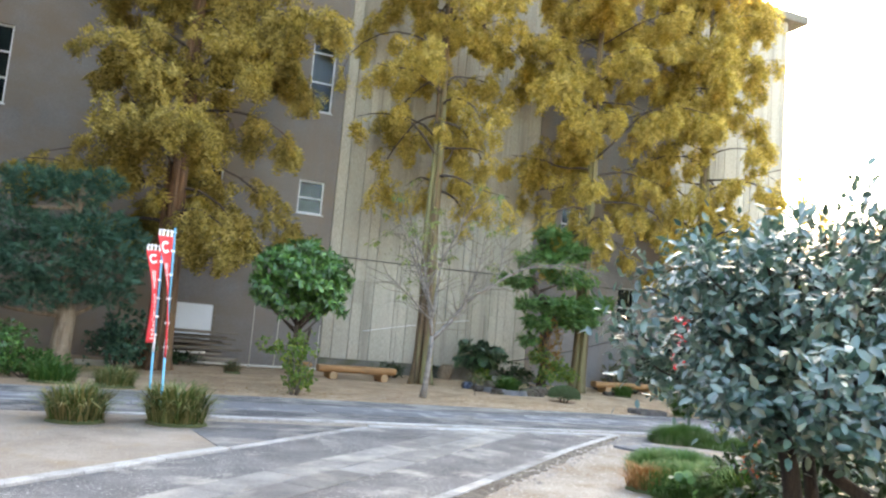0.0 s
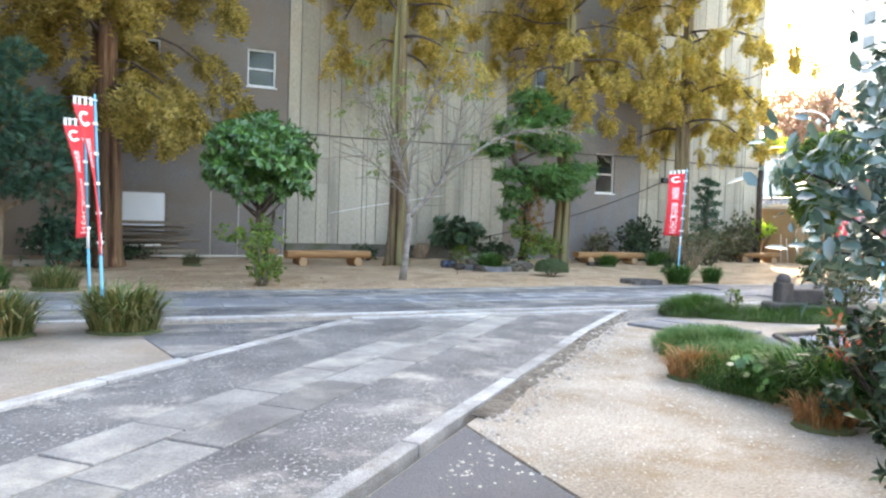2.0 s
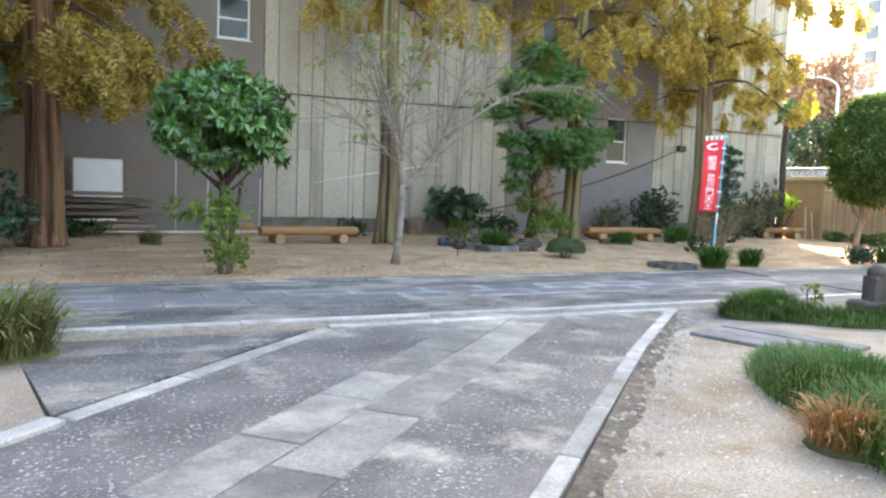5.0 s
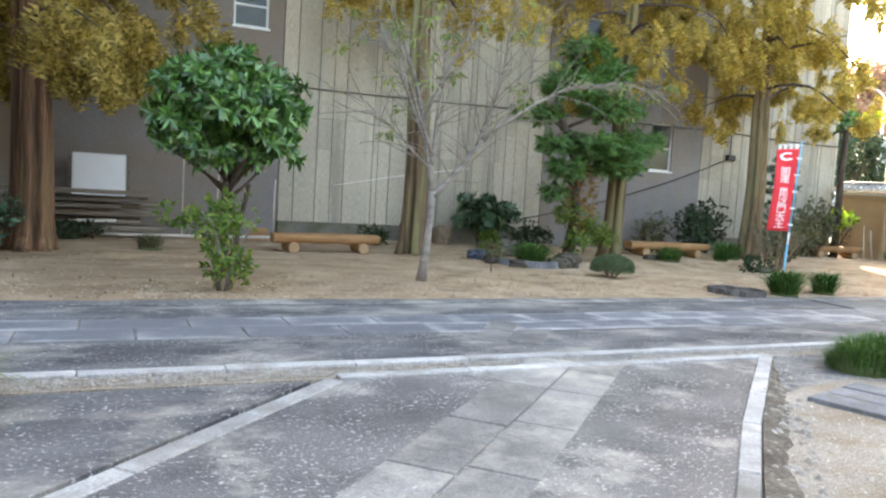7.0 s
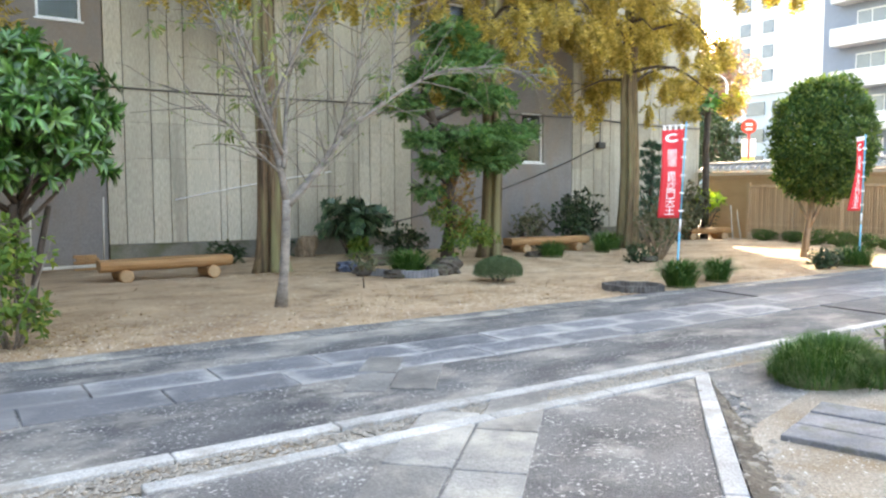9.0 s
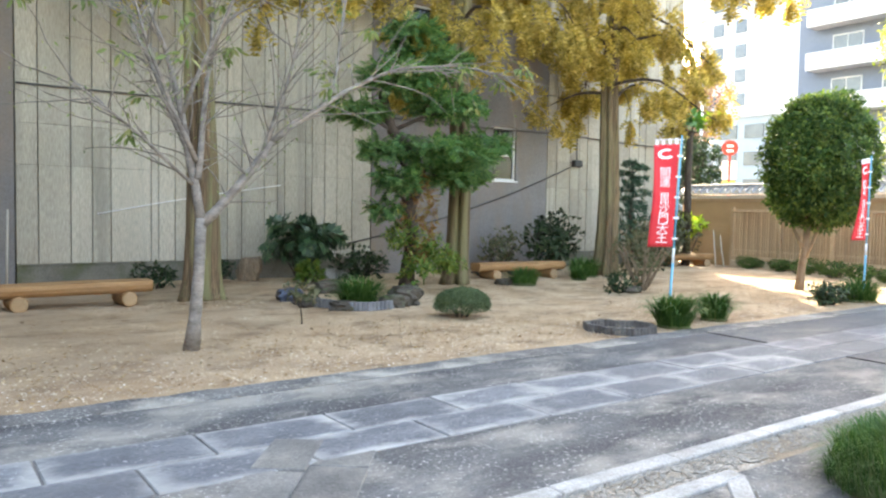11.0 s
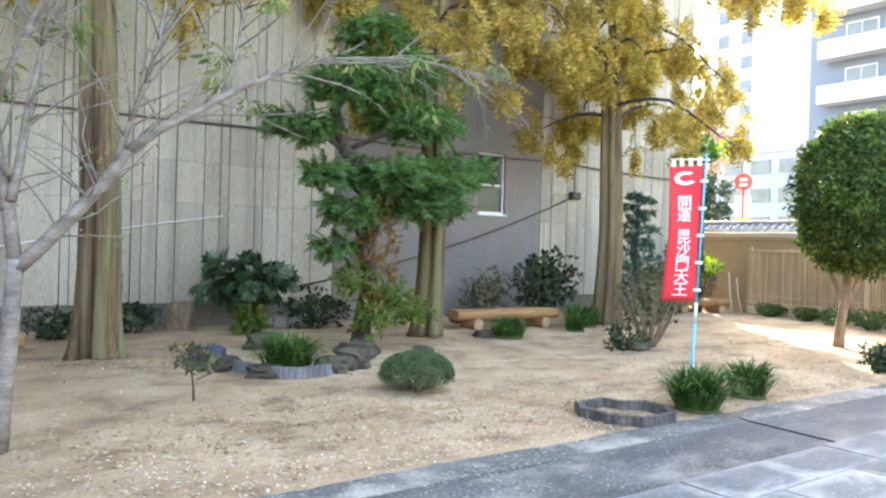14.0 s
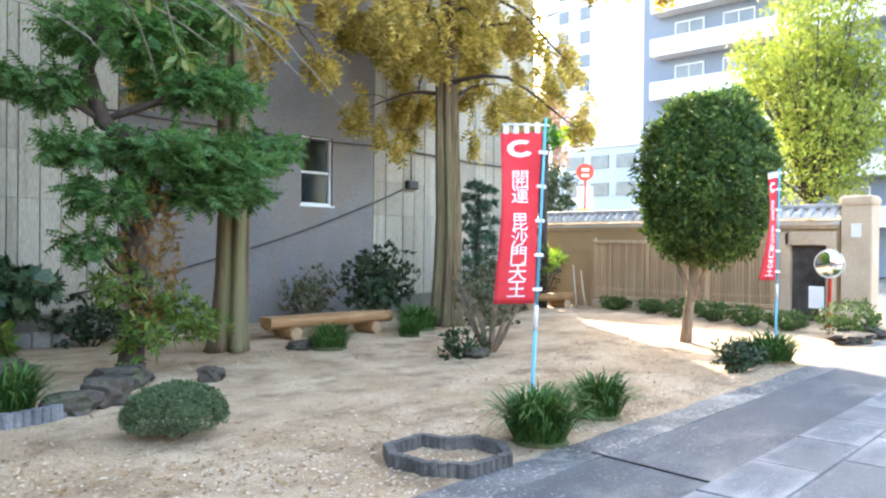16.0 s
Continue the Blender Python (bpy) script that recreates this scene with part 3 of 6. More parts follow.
def slab_rows(name, origin, turn, rows, along, label, seed, pale, material="slab", rise=0.0):
    """Rows of paving slabs of uneven length along a line; every slab is an object of its own."""
    root = group(name, (*origin, 0), turn, label, "paving")
    root["kind"] = "structure"
    g, shared = random.Random(seed), {}
    c, s = math.cos(radians(turn)), math.sin(radians(turn))
    for low, high, shift in rows:
        u = along[0] + shift
        while u < along[1]:
            size = g.choice(pale)
            mid, v = u + size / 2, (low + high) / 2
            piece(shared, "slab", (size - 0.02, high - low - 0.02, 0.06), (origin[0] + c * mid - s * v, origin[1] + s * mid + c * v, rise - 0.016 + g.uniform(-0.004, 0.004)), turn, material, root, 0.006)
            u += size


slab_rows("lane_slabs", (0, 0), 0, ((12.17, 12.66, 0.02), (12.66, 13.17, 0.53)), (-6, 24), "two rows of grey stone slabs along the lane", 3, (1.0,), "slab_lane")
sheet("road_joint", [(12.62, 11.1), (12.634, 11.1), (12.849, 14.16), (12.835, 14.16)], 0.012, "joint", "dark joint across the lane", "road", 0.02)
slab_rows("path_slabs", (-2.70, 1.75), 44.6, ((0.0, 0.43, 0.0), (0.43, 0.86, 0.35)), (-1.5, 12.25), "two rows of pale grey stone slabs along the path", 5, (0.75, 0.95, 1.1))
slab_rows("crossing_slabs", (5.55, 11.08), 52, ((-0.02, 0.36, 0.1), (0.36, 0.72, 0.0)), (0.35, 1.1), "grey slabs leading on into the lane", 8, (0.62, 0.66))
slab_rows("step_slabs", (6.97, 9.20), -74, ((0.0, 0.33, 0.0), (0.34, 0.67, 0.0), (0.68, 1.0, 0.0)), (0, 1.4), "weathered dark grey slabs laid in the gravel", 6, (1.45,), "pond_stone", 0.025)


def scatter_stones(name, count, area, size, material, label, seed, z=0.0, keep=None):
    g = np.random.default_rng(seed)
    x, y = g.uniform(area[0], area[2], count), g.uniform(area[1], area[3], count)
    if keep:
        ok = np.array([keep(a, b) for a, b in zip(x, y)])
        x, y = x[ok], y[ok]
    shape = np.array([[1, 0, 0], [0.2, 0.9, 0], [-0.9, 0.4, 0], [-0.6, -0.7, 0], [0.5, -0.8, 0], [0.1, 0.1, 0.75]], float)
    faces = [[0, 1, 5], [1, 2, 5], [2, 3, 5], [3, 4, 5], [4, 0, 5]]
    n = len(x)
    a = g.uniform(0, 6.28, n)
    return tagged(scatter(name, (shape, faces), np.stack([x, y, np.full(n, z - 0.002)], 1), np.stack([np.cos(a), np.sin(a), 0 * a], 1), np.tile([0, 0, 1.0], (n, 1)),
                          g.uniform(size[0], size[1], n), material), label, "pebbles", kind="stuff")


scatter_stones("strip_pebbles", 3600, (1.0, 10.66, 12.0, 10.92), (0.007, 0.02), "pebble_dull", "small tan pebbles between the kerbs", 1)
scatter_stones("yard_pebbles", 5200, (1.7, 1.2, 8.2, 9.6), (0.006, 0.018), "pebble", "loose pale grit on the gravel yard", 2, 0.002, lambda x, y: x - y > -2.6 and y > 4.3 and y < 9.4)
scatter_stones("yard_grit", 6000, (2.6, 2.5, 8.2, 9.6), (0.004, 0.012), "pebble_dull", "dark grit strewn on the gravel yard", 5, 0.003, lambda x, y: x - y > -2.6 and x > 2.65 and y < 9.4)
scatter_stones("kerb_rubble", 3200, (2.6, 4.8, 8.0, 10.2), (0.010, 0.042), "pebble_dull", "loose stones along the kerb", 4, 0.006, lambda x, y: -2.72 < x - y < -2.28)


def kerb_soil():
    """A rough stony strip of soil outside the path's kerb."""
    g, v, f = np.random.default_rng(12), [], []
    a, b, c = np.array((2.75, 5.58)), np.array((6.03, 8.72)), np.array((7.9, 10.35))
    line = np.vstack([np.linspace(a, b, 60), np.linspace(b, c, 36)[1:]])
    n = 7
    for k, p in enumerate(line):
        wide = 0.19 + 0.08 * noise.noise((k * 0.11, 3, 0)) + 0.04 * noise.noise((k * 0.5, 9, 0))
        if k > 70:
            wide *= max(0.15, (95 - k) / 25)
        for j in range(n):
            s = j / (n - 1)
            h = (0.020 * (1 - s) + 0.014 * noise.noise((k * 0.9, j * 0.9, 5))) * (1 if j < n - 1 else 0) - (0.01 if j == n - 1 else 0)
            v.append((p[0] + 0.70 * wide * s - 0.02, p[1] - 0.71 * wide * s + 0.02, h + 0.004))
    for k in range(len(line) - 1):
        for j in range(n - 1):
            q = k * n + j
            f.append([q, q + n, q + n + 1, q + 1])
    tagged(raw("soil_edge", v, f, "edge_soil"), "rough stony soil along the kerb", "soil", kind="structure")


kerb_soil()


def fallen_leaves():
    g = np.random.default_rng(11)
    n = 9000
    x, y = g.uniform(-2, 22, n), 14.5 + np.abs(g.normal(0, 1, n)) * 2.0
    for cx, cy, wide, m in ((8.1, 20.2, 0.9, 900), (3.4, 15.6, 1.1, 1100), (13.8, 20.3, 0.9, 800), (9.0, 16.2, 1.2, 900), (0.8, 19.0, 1.4, 1300), (11.0, 15.8, 1.3, 700), (17.0, 17.6, 0.9, 500), (13.6, 15.2, 0.6, 500)):
        x, y = np.append(x, g.normal(cx, wide, m)), np.append(y, np.maximum(14.5, g.normal(cy, 0.5 * wide, m)))
    ok = y < 23.8
    x, y = x[ok], y[ok]
    z = np.array([relief(a, b) for a, b in zip(x, y)]) + 0.008
    w = unit(len(x), g) * [1, 1, 0.15]
    tagged(scatter("leaf_litter", LEAF, np.stack([x, y, z], 1), w, np.tile([0, 0, 1.0], (len(x), 1)) + unit(len(x), g) * 0.25, g.uniform(0.02, 0.065, len(x)), "litter"),
           "dry brown and pale fallen leaves on the soil", "leaves", kind="stuff")
    n = 5200
    x, y = g.uniform(2, 20, n), 14.46 + np.abs(g.normal(0, 0.75, n))
    z = np.array([relief(a, b) for a, b in zip(x, y)]) + 0.006
    tagged(scatter("pale_flakes", LEAF, np.stack([x, y, z], 1), unit(n, g) * [1, 1, 0.1], np.tile([0, 0, 1.0], (n, 1)) + unit(n, g) * 0.2, g.uniform(0.012, 0.034, n), "flake", width=1.7),
           "small pale bleached flakes along the lane", "leaves", kind="stuff")


fallen_leaves()


# ---- the long hall ----
WALL_Y = 24.24


def pierced(name, x0, x1, z0, z1, holes, y0, y1, material, parent):
    """A wall slab with rectangular openings (x0, z0, x1, z1) right through it."""
    xs = sorted({x0, x1, *[v for h in holes for v in (h[0], h[2])]})
    zs = sorted({z0, z1, *[v for h in holes for v in (h[1], h[3])]})
    bm = bmesh.new()
    solid = lambda i, k: 0 <= i < len(xs) - 1 and 0 <= k < len(zs) - 1 and not any(h[0] <= xs[i] < h[2] and h[1] <= zs[k] < h[3] for h in holes)
    quad = lambda *p: bm.faces.new([bm.verts.new(q) for q in p])
    for i in range(len(xs) - 1):
        for k in range(len(zs) - 1):
            if not solid(i, k):
                continue
            a, b, c, d = xs[i], xs[i + 1], zs[k], zs[k + 1]
            quad((a, y0, c), (b, y0, c), (b, y0, d), (a, y0, d))
            quad((b, y1, c), (a, y1, c), (a, y1, d), (b, y1, d))
            if not solid(i - 1, k):
                quad((a, y1, c), (a, y0, c), (a, y0, d), (a, y1, d))
            if not solid(i + 1, k):
                quad((b, y0, c), (b, y1, c), (b, y1, d), (b, y0, d))
            if not solid(i, k - 1):
                quad((a, y1, c), (b, y1, c), (b, y0, c), (a, y0, c))
            if not solid(i, k + 1):
                quad((a, y0, d), (b, y0, d), (b, y1, d), (a, y1, d))
    bmesh.ops.remove_doubles(bm, verts=bm.verts, dist=0.0005)
    return part(name, bm, material, parent)


def window(parent, x0, z0, x1, z1, y, bars):
    """An aluminium window in its reveal: frame, sill, sashes and panes. bars: heights of crossbars as shares of the height."""
    root = new("window")
    root.parent = parent
    root.matrix_world = pose(x0, y, z0)
    tagged(root, "white aluminium sash window with dark glass")
    w, h, t = x1 - x0, z1 - z0, 0.055
    bm = box_bm((t, 0.09, h), (t / 2, 0.05, h / 2), 0.006)
    for size, at in (((t, 0.09, h), (w - t / 2, 0.05, h / 2)), ((w - 2 * t, 0.09, t), (w / 2, 0.05, t / 2)), ((w - 2 * t, 0.09, t), (w / 2, 0.05, h - t / 2))):
        box_bm(size, at, 0.006, bm)
    for b in bars:
        box_bm((w - 2 * t, 0.06, 0.05), (w / 2, 0.045, h * b), 0.006, bm)
    part("window_frame", bm, "alu", root)
    part("window_sill", box_bm((w + 0.08, 0.14, 0.045), (w / 2, -0.03, -0.022), 0.008), "alu", root)
    edges = [0, *bars, 1]
    for a, b in zip(edges, edges[1:]):
        pane = part("pane", box_bm((w - 2 * t, 0.006, (b - a) * h - 0.06), (w / 2, 0.055, (a + b) / 2 * h)), "glass", root)
        pane.visible_shadow = False
    # added backing; the room's darkness behind the panes is put into its colour
    part("blind", box_bm((w - 0.02, 0.02, h - 0.02), (w / 2, 0.14, h / 2)), "blind", root)


def hall():
    root = group("hall", (6, WALL_Y, 0), 0, "long concrete hall with grey render and grooved panels", "building")
    root.matrix_world = pose(0, 0, 0)
    top = 17.0
    wins_a = [(4.42, 5.2, 5.28, 6.33), (1.07, 5.2, 1.95, 6.27), (4.42, 8.75, 5.24, 11.9), (-5.1, 7.2, -4.5, 9.6), (1.07, 8.9, 1.95, 10.6)]
    wins_c = [(17.36, 2.5, 18.22, 4.0), (14.6, 5.6, 15.5, 6.9)]
    pierced("wall_grey", -14, 5.66, 0.0, top, wins_a, WALL_Y, WALL_Y + 0.3, "grey", root)
    pierced("wall_grey", 13.45, 19.42, 0.0, top, wins_c, WALL_Y, WALL_Y + 0.3, "grey", root)
    part("wall_back", box_bm((39.7, 0.3, top), (5.86, WALL_Y + 0.45, top / 2)), "groove", root)
    part("wall_side", box_bm((0.3, 14, top), (25.60, WALL_Y + 7.6, top / 2)), "panel", root)
    part("wall_side", box_bm((0.3, 14, top), (-13.85, WALL_Y + 7.6, top / 2)), "grey", root)
    part("wall_rear", box_bm((39.75, 0.3, top), (5.875, WALL_Y + 14.7, top / 2)), "grey", root)
    # unseen roof, its overhang stretched right to shift the hall's shadow edge
    part("roof", box_bm((41.0, 15.4, 0.4), (6.16, WALL_Y + 7.4, top + 0.2), 0.03), "plinth", root)
    # unseen block added to keep sky light off the hall's left end
    part("wing", box_bm((8.8, 9.6, 13), (-9.6, 19.4, 6.5), 0.02), "grey", root)
    for w in wins_a + wins_c:
        window(root, *w, WALL_Y + 0.06, (0.48,) if w[3] - w[1] < 2 else (0.33, 0.66))
    shared = {}
    tiers = (0.45, 2.35, 3.14, 3.95, top)
    wide = (0.38, 0.57, 0.39, 0.35, 0.78, 0.15, 0.34, 0.67, 0.18, 0.28, 0.33, 0.53, 0.32, 0.17, 0.53, 0.17, 0.33, 0.33, 0.42, 0.53)
    for a, b in ((5.68, 13.43), (19.44, 25.72)):
        x, k = a, 0
        while x < b - 0.05:
            w = min(wide[k % len(wide)], b - x)
            if b - x - w < 0.12:
                w = b - x
            for low, high in zip(tiers, tiers[1:]):
                piece(shared, "panel", (w - 0.017, 0.10, high - low - 0.003), (x + w / 2, WALL_Y + 0.05 - 0.004 * (k % 3), (low + high) / 2), 0, "panel", root, 0.006)
            x, k = x + w, k + 1
        part("backing", box_bm((b - a, 0.2, top), ((a + b) / 2, WALL_Y + 0.2, top / 2)), "groove", root)
        part("plinth", box_bm((b - a, 0.16, 0.45), ((a + b) / 2, WALL_Y + 0.02, 0.215), 0.01), "plinth", root)
        part("drip_edge", box_bm((b - a, 0.05, 0.04), ((a + b) / 2, WALL_Y - 0.055, 0.43), 0.006), "plinth", root)
    return root


HALL = hall()
# unseen walls added to dim sky light and the panes' reflections
for name, size, at in (("wall_south", (62, 0.4, 9), (16, -14.2, 4.4)), ("wall_west", (0.4, 30, 9), (-14.2, 0.5, 4.4))):
    tagged(part(name, box_bm(size, at, 0.02), "grey"), "unseen plain grey wall added to block sky light", "wall", kind="structure")


def cable(name, pts, r, label, material="cable"):
    v, f = tube([(pts, [r] * len(pts))], 6)
    return tagged(raw(name, v, f, material, smooth=True), label, "cable")


def sag(a, b, drop, n=10):
    a, b = np.array(a, float), np.array(b, float)
    s = np.linspace(0, 1, n)[:, None]
    return a + (b - a) * s - np.array([0, 0, drop]) * 4 * s * (1 - s)


cable("wall_cable", np.vstack([sag((5.7, WALL_Y - 0.04, 3.88), (13.4, WALL_Y - 0.04, 3.96), 0.03), sag((13.6, WALL_Y - 0.03, 3.95), (20.0, WALL_Y - 0.05, 3.98), 0.05)[0:], sag((20.2, WALL_Y - 0.05, 3.97), (25.7, WALL_Y - 0.05, 3.88), 0.05)]), 0.022, "thin dark cable running along the hall wall")
cable("slanting_cable", sag((20.4, WALL_Y - 0.05, 3.02), (12.6, WALL_Y - 0.06, 0.75), 0.22, 16), 0.022, "dark cable slanting down the grey wall")
# thin raised tube draws the pale line on the panels
cable("stretched_cable", sag((7.1, WALL_Y - 0.05, 1.43), (11.0, WALL_Y - 0.05, 2.13), -0.03, 12), 0.013, "thin pale line slanting across the panel wall", "pole_white")
cable("box_cable", sag((20.62, WALL_Y - 0.05, 3.2), (20.62, WALL_Y - 0.05, 3.95), 0, 4), 0.018, "short dark cable above the junction box")


def junction_box():
    ob = group("junction_box", (20.62, WALL_Y - 0.07, 3.02), 0, "small black junction box on the panel wall", "box")
    part("case", box_bm((0.34, 0.14, 0.2), (0, 0, 0.1), 0.015), "black", ob)
    part("lid", box_bm((0.30, 0.02, 0.16), (0, -0.08, 0.1), 0.006), "black", ob)


junction_box()


# ---- garden trees ----
def metasequoia(place, height, base, reach, seed, material, lean=0.0, sparse=1.0, label="", girth=0.36, bark="bark"):
    g = np.random.default_rng(seed)
    root = group("redwood_tree", (*place, relief(*place) - 0.02), 0, label, "tree", "row of tall trees before the hall")
    zs = np.array([0, 0.12, 0.3, 0.6, 1.2, 2.2, 3.5, 5, 7, 9.5, 12.5, 16, height])
    mid = np.stack([lean * zs / 10 + 0.03 * np.sin(zs), 0.03 * np.cos(1.3 * zs), zs], 1)
    rad = girth * np.array([1.40, 1.28, 1.16, 1.07, 1.0, 0.94, 0.88, 0.80, 0.68, 0.54, 0.38, 0.2, 0.04])
    ph, clefts = g.uniform(0, 6), g.uniform(-2.6, -0.6, 2).tolist() + g.uniform(0, 6.2, 3).tolist()

    def profile(a, h):
        keep = max(0.35, 1 - 1.6 * h)
        cut = sum(math.exp(-(((a - c + math.pi) % (2 * math.pi) - math.pi) / 0.17) ** 2) for c in clefts)
        return 1 + (0.12 * math.cos(3 * a + ph) + 0.06 * math.cos(7 * a + 2 * ph)) * keep - 0.38 * cut * max(0.7, keep)

    v, f = tube([(mid, rad)], 64, profile)
    raw("trunk", v, f, bark, root, smooth=True)
    limbs, at, way = [], [], []
    z, k = base, 0
    while z < height - 0.8:
        share = (z - base) / (height - base)
        long = reach * np.interp(share, [0, 0.12, 0.3, 0.55, 0.8, 1], [0.62, 0.88, 1.0, 0.92, 0.6, 0.12]) * g.uniform(0.5, 1.12)
        a = k * 2.39996 + g.normal(0, 0.3)
        x0 = np.array([np.interp(z, zs, mid[:, 0]), np.interp(z, zs, mid[:, 1]), z])
        line = bend(x0, (math.cos(a), math.sin(a), g.uniform(0.05, 1.0)), long, g.uniform(0.4, 1.3), 7, 0.12, g)
        limbs.append((line, np.linspace(0.05 * (1.1 - share), 0.010, len(line))))
        for s in np.arange(0.20, 1.02, 0.30 / max(long, 0.6)):
            p = np.array([np.interp(min(s, 1) * 7, range(8), line[:, j]) for j in range(3)])
            for side in (1, -1, 0):
                if g.uniform() > 0.86 * sparse * np.interp(share, [0, 0.12, 0.35, 0.6], [0.50, 0.58, 0.80, 1.05]):
                    continue
                turn = a + side * g.uniform(0.4, 1.4)
                out = np.array([math.cos(turn), math.sin(turn), g.uniform(-0.9, 0.9)])
                twig = bend(p, out, g.uniform(0.25, 0.95) * (1.15 - 0.35 * s), 0.9, 3, 0.15, g)
                if g.uniform() < 0.5:
                    limbs.append((twig, [0.010, 0.008, 0.006, 0.004]))
                # a drooping tuft at the end of the twig, thinner along it
                m, wide, hang = int(g.integers(20, 40)), g.uniform(0.12, 0.24), g.uniform(0.25, 0.62)
                e = unit(m, g)
                fall = g.uniform(0, 1, m) ** 0.8
                e[:, 2] = 0.25 - hang / wide * fall
                e[:, :2] *= (1.05 - 0.65 * fall)[:, None]
                at.append(twig[-1] + e * wide)
                way.append(e * (0.9, 0.9, 0.0) + out * 0.25 + g.normal(0, 0.28, (m, 3)) + [0, 0, -1.2])
                m = int(g.integers(3, 8))
                at.append(twig[2] + g.normal(0, 0.07, (m, 3)))
                way.append(np.tile(out * 0.6, (m, 1)) + g.normal(0, 0.5, (m, 3)) + [0, 0, -0.8])
        z += g.uniform(0.17, 0.34)
        k += 1
    v, f = tube(limbs, 5)
    raw("branchwork", v, f, "bark_dark", root, smooth=True)
    at, way = np.concatenate(at), np.concatenate(way)
    scatter("crown", FROND_SMALL, at, way, g.normal(0, 1, at.shape), g.uniform(0.20, 0.38, len(at)), material, root)
    return root


metasequoia((0.5, 19.9), 19.0, 3.5, 4.3, 21, "meta_dull", -0.05, 0.95, "tall golden redwood with a flared reddish trunk", 0.34, "bark_red")
metasequoia((8.15, 21.0), 20.0, 6.0, 3.9, 22, "meta", -0.12, 0.5, "tall golden-olive redwood with a mossy fluted trunk", 0.285)
metasequoia((13.8, 21.1), 19.0, 5.2, 3.8, 23, "meta", 0.05, 0.56, "tall golden redwood with a split mossy trunk", 0.25, "bark_moss")
metasequoia((18.9, 21.4), 19.0, 4.4, 4.1, 24, "meta", 0.05, 0.56, "tall golden redwood beside the bright panels", 0.28, "bark_moss")


def young_tree():
    g = np.random.default_rng(31)
    root = group("young_tree", (6.6, 16.46, 0.02), 0, "young grey-barked tree with few pale leaves", "tree")
    lines = [(np.array([(-0.05, 0, -0.05), (-0.01, 0, 0.3), (0.03, 0, 0.8), (0.06, 0.0, 1.45)]), [0.10, 0.074, 0.066, 0.064])]
    limbs = [bend((0.06, 0, 1.40), (-0.10, 0.1, 1), 3.3, -0.1, 8, 0.06, g), bend((0.07, 0, 1.38), (0.72, -0.1, 0.75), 1.25, -0.25, 6, 0.04, g),
             bend((0.02, 0, 1.9), (0.16, 0.3, 1), 2.4, 0, 7, 0.06, g), bend((0.0, 0, 2.1), (-0.5, -0.3, 1), 2.2, 0, 7, 0.07, g)]
    limbs.append(bend(limbs[1][-1], (0.75, 0.05, 0.7), 2.3, 0.3, 7, 0.06, g))
    limbs.append(bend(limbs[1][-2], (0.35, -0.3, 1), 2.0, 0.1, 7, 0.06, g))
    limbs.append(bend(limbs[4][-1], (0.9, -0.35, 0.15), 1.7, 0.45, 6, 0.07, g))
    limbs.append(bend(limbs[0][2], (-0.35, 0.1, 1), 2.6, 0.0, 7, 0.06, g))
    limbs.append(bend(limbs[0][3], (0.22, -0.25, 1), 2.6, 0.0, 7, 0.05, g))
    limbs.append(bend(limbs[4][3], (0.5, 0.2, 0.9), 1.9, 0.2, 6, 0.08, g))
    limbs.append(bend(limbs[0][1], (-0.9, -0.2, 0.55), 1.7, 0.1, 6, 0.08, g))
    for ln, r in zip(limbs, (0.058, 0.062, 0.042, 0.034, 0.046, 0.030, 0.016, 0.032, 0.030, 0.022, 0.022)):
        lines.append((ln, np.linspace(r, 0.046 if r == 0.062 else 0.016 if r == 0.046 else 0.008, len(ln))))
    at, way, size = [], [], []
    for ln in limbs:
        for k in range(2, len(ln)):
            for _ in range(4):
                d = ln[k] - ln[k - 1]
                t = bend(ln[k] + (ln[k - 1] - ln[k]) * g.uniform(), d / np.linalg.norm(d) * 0.9 + g.normal(0, 0.65, 3) * (1, 1, 0.5), g.uniform(0.35, 1.2), 0.1, 6, 0.13, g)
                lines.append((t, np.linspace(0.010, 0.003, len(t))))
                m = int(g.integers(3, 9))
                at.append(t[g.integers(2, len(t), m)] + g.normal(0, 0.03, (m, 3)))
                way.append(g.normal(0, 0.7, (m, 3)) + (0, 0, -0.3))
                size.append(g.uniform(0.03, 0.06, m))
                if g.uniform() < 0.2:
                    # a bunch of leaves hanging at the end of the twig
                    m = int(g.integers(8, 20))
                    c = g.normal(0, 1, (m, 3)) * (0.08, 0.08, 0.06)
                    at.append(t[-1] + c * 0.6)
                    way.append(c * 9 + g.normal(0, 0.3, (m, 3)) + (0, 0, -0.75))
                    size.append(g.uniform(0.10, 0.16, m))
    v, f = tube(lines, 7)
    raw("trunk", v, f, "bark_grey", root, smooth=True)
    at, way = np.concatenate(at), np.concatenate(way)
    scatter("crown", LEAF_FOLD, at, way, g.normal(0, 1, at.shape) + (0, 0, 1), np.concatenate(size), "pale_leaf", root, width=0.8)


young_tree()


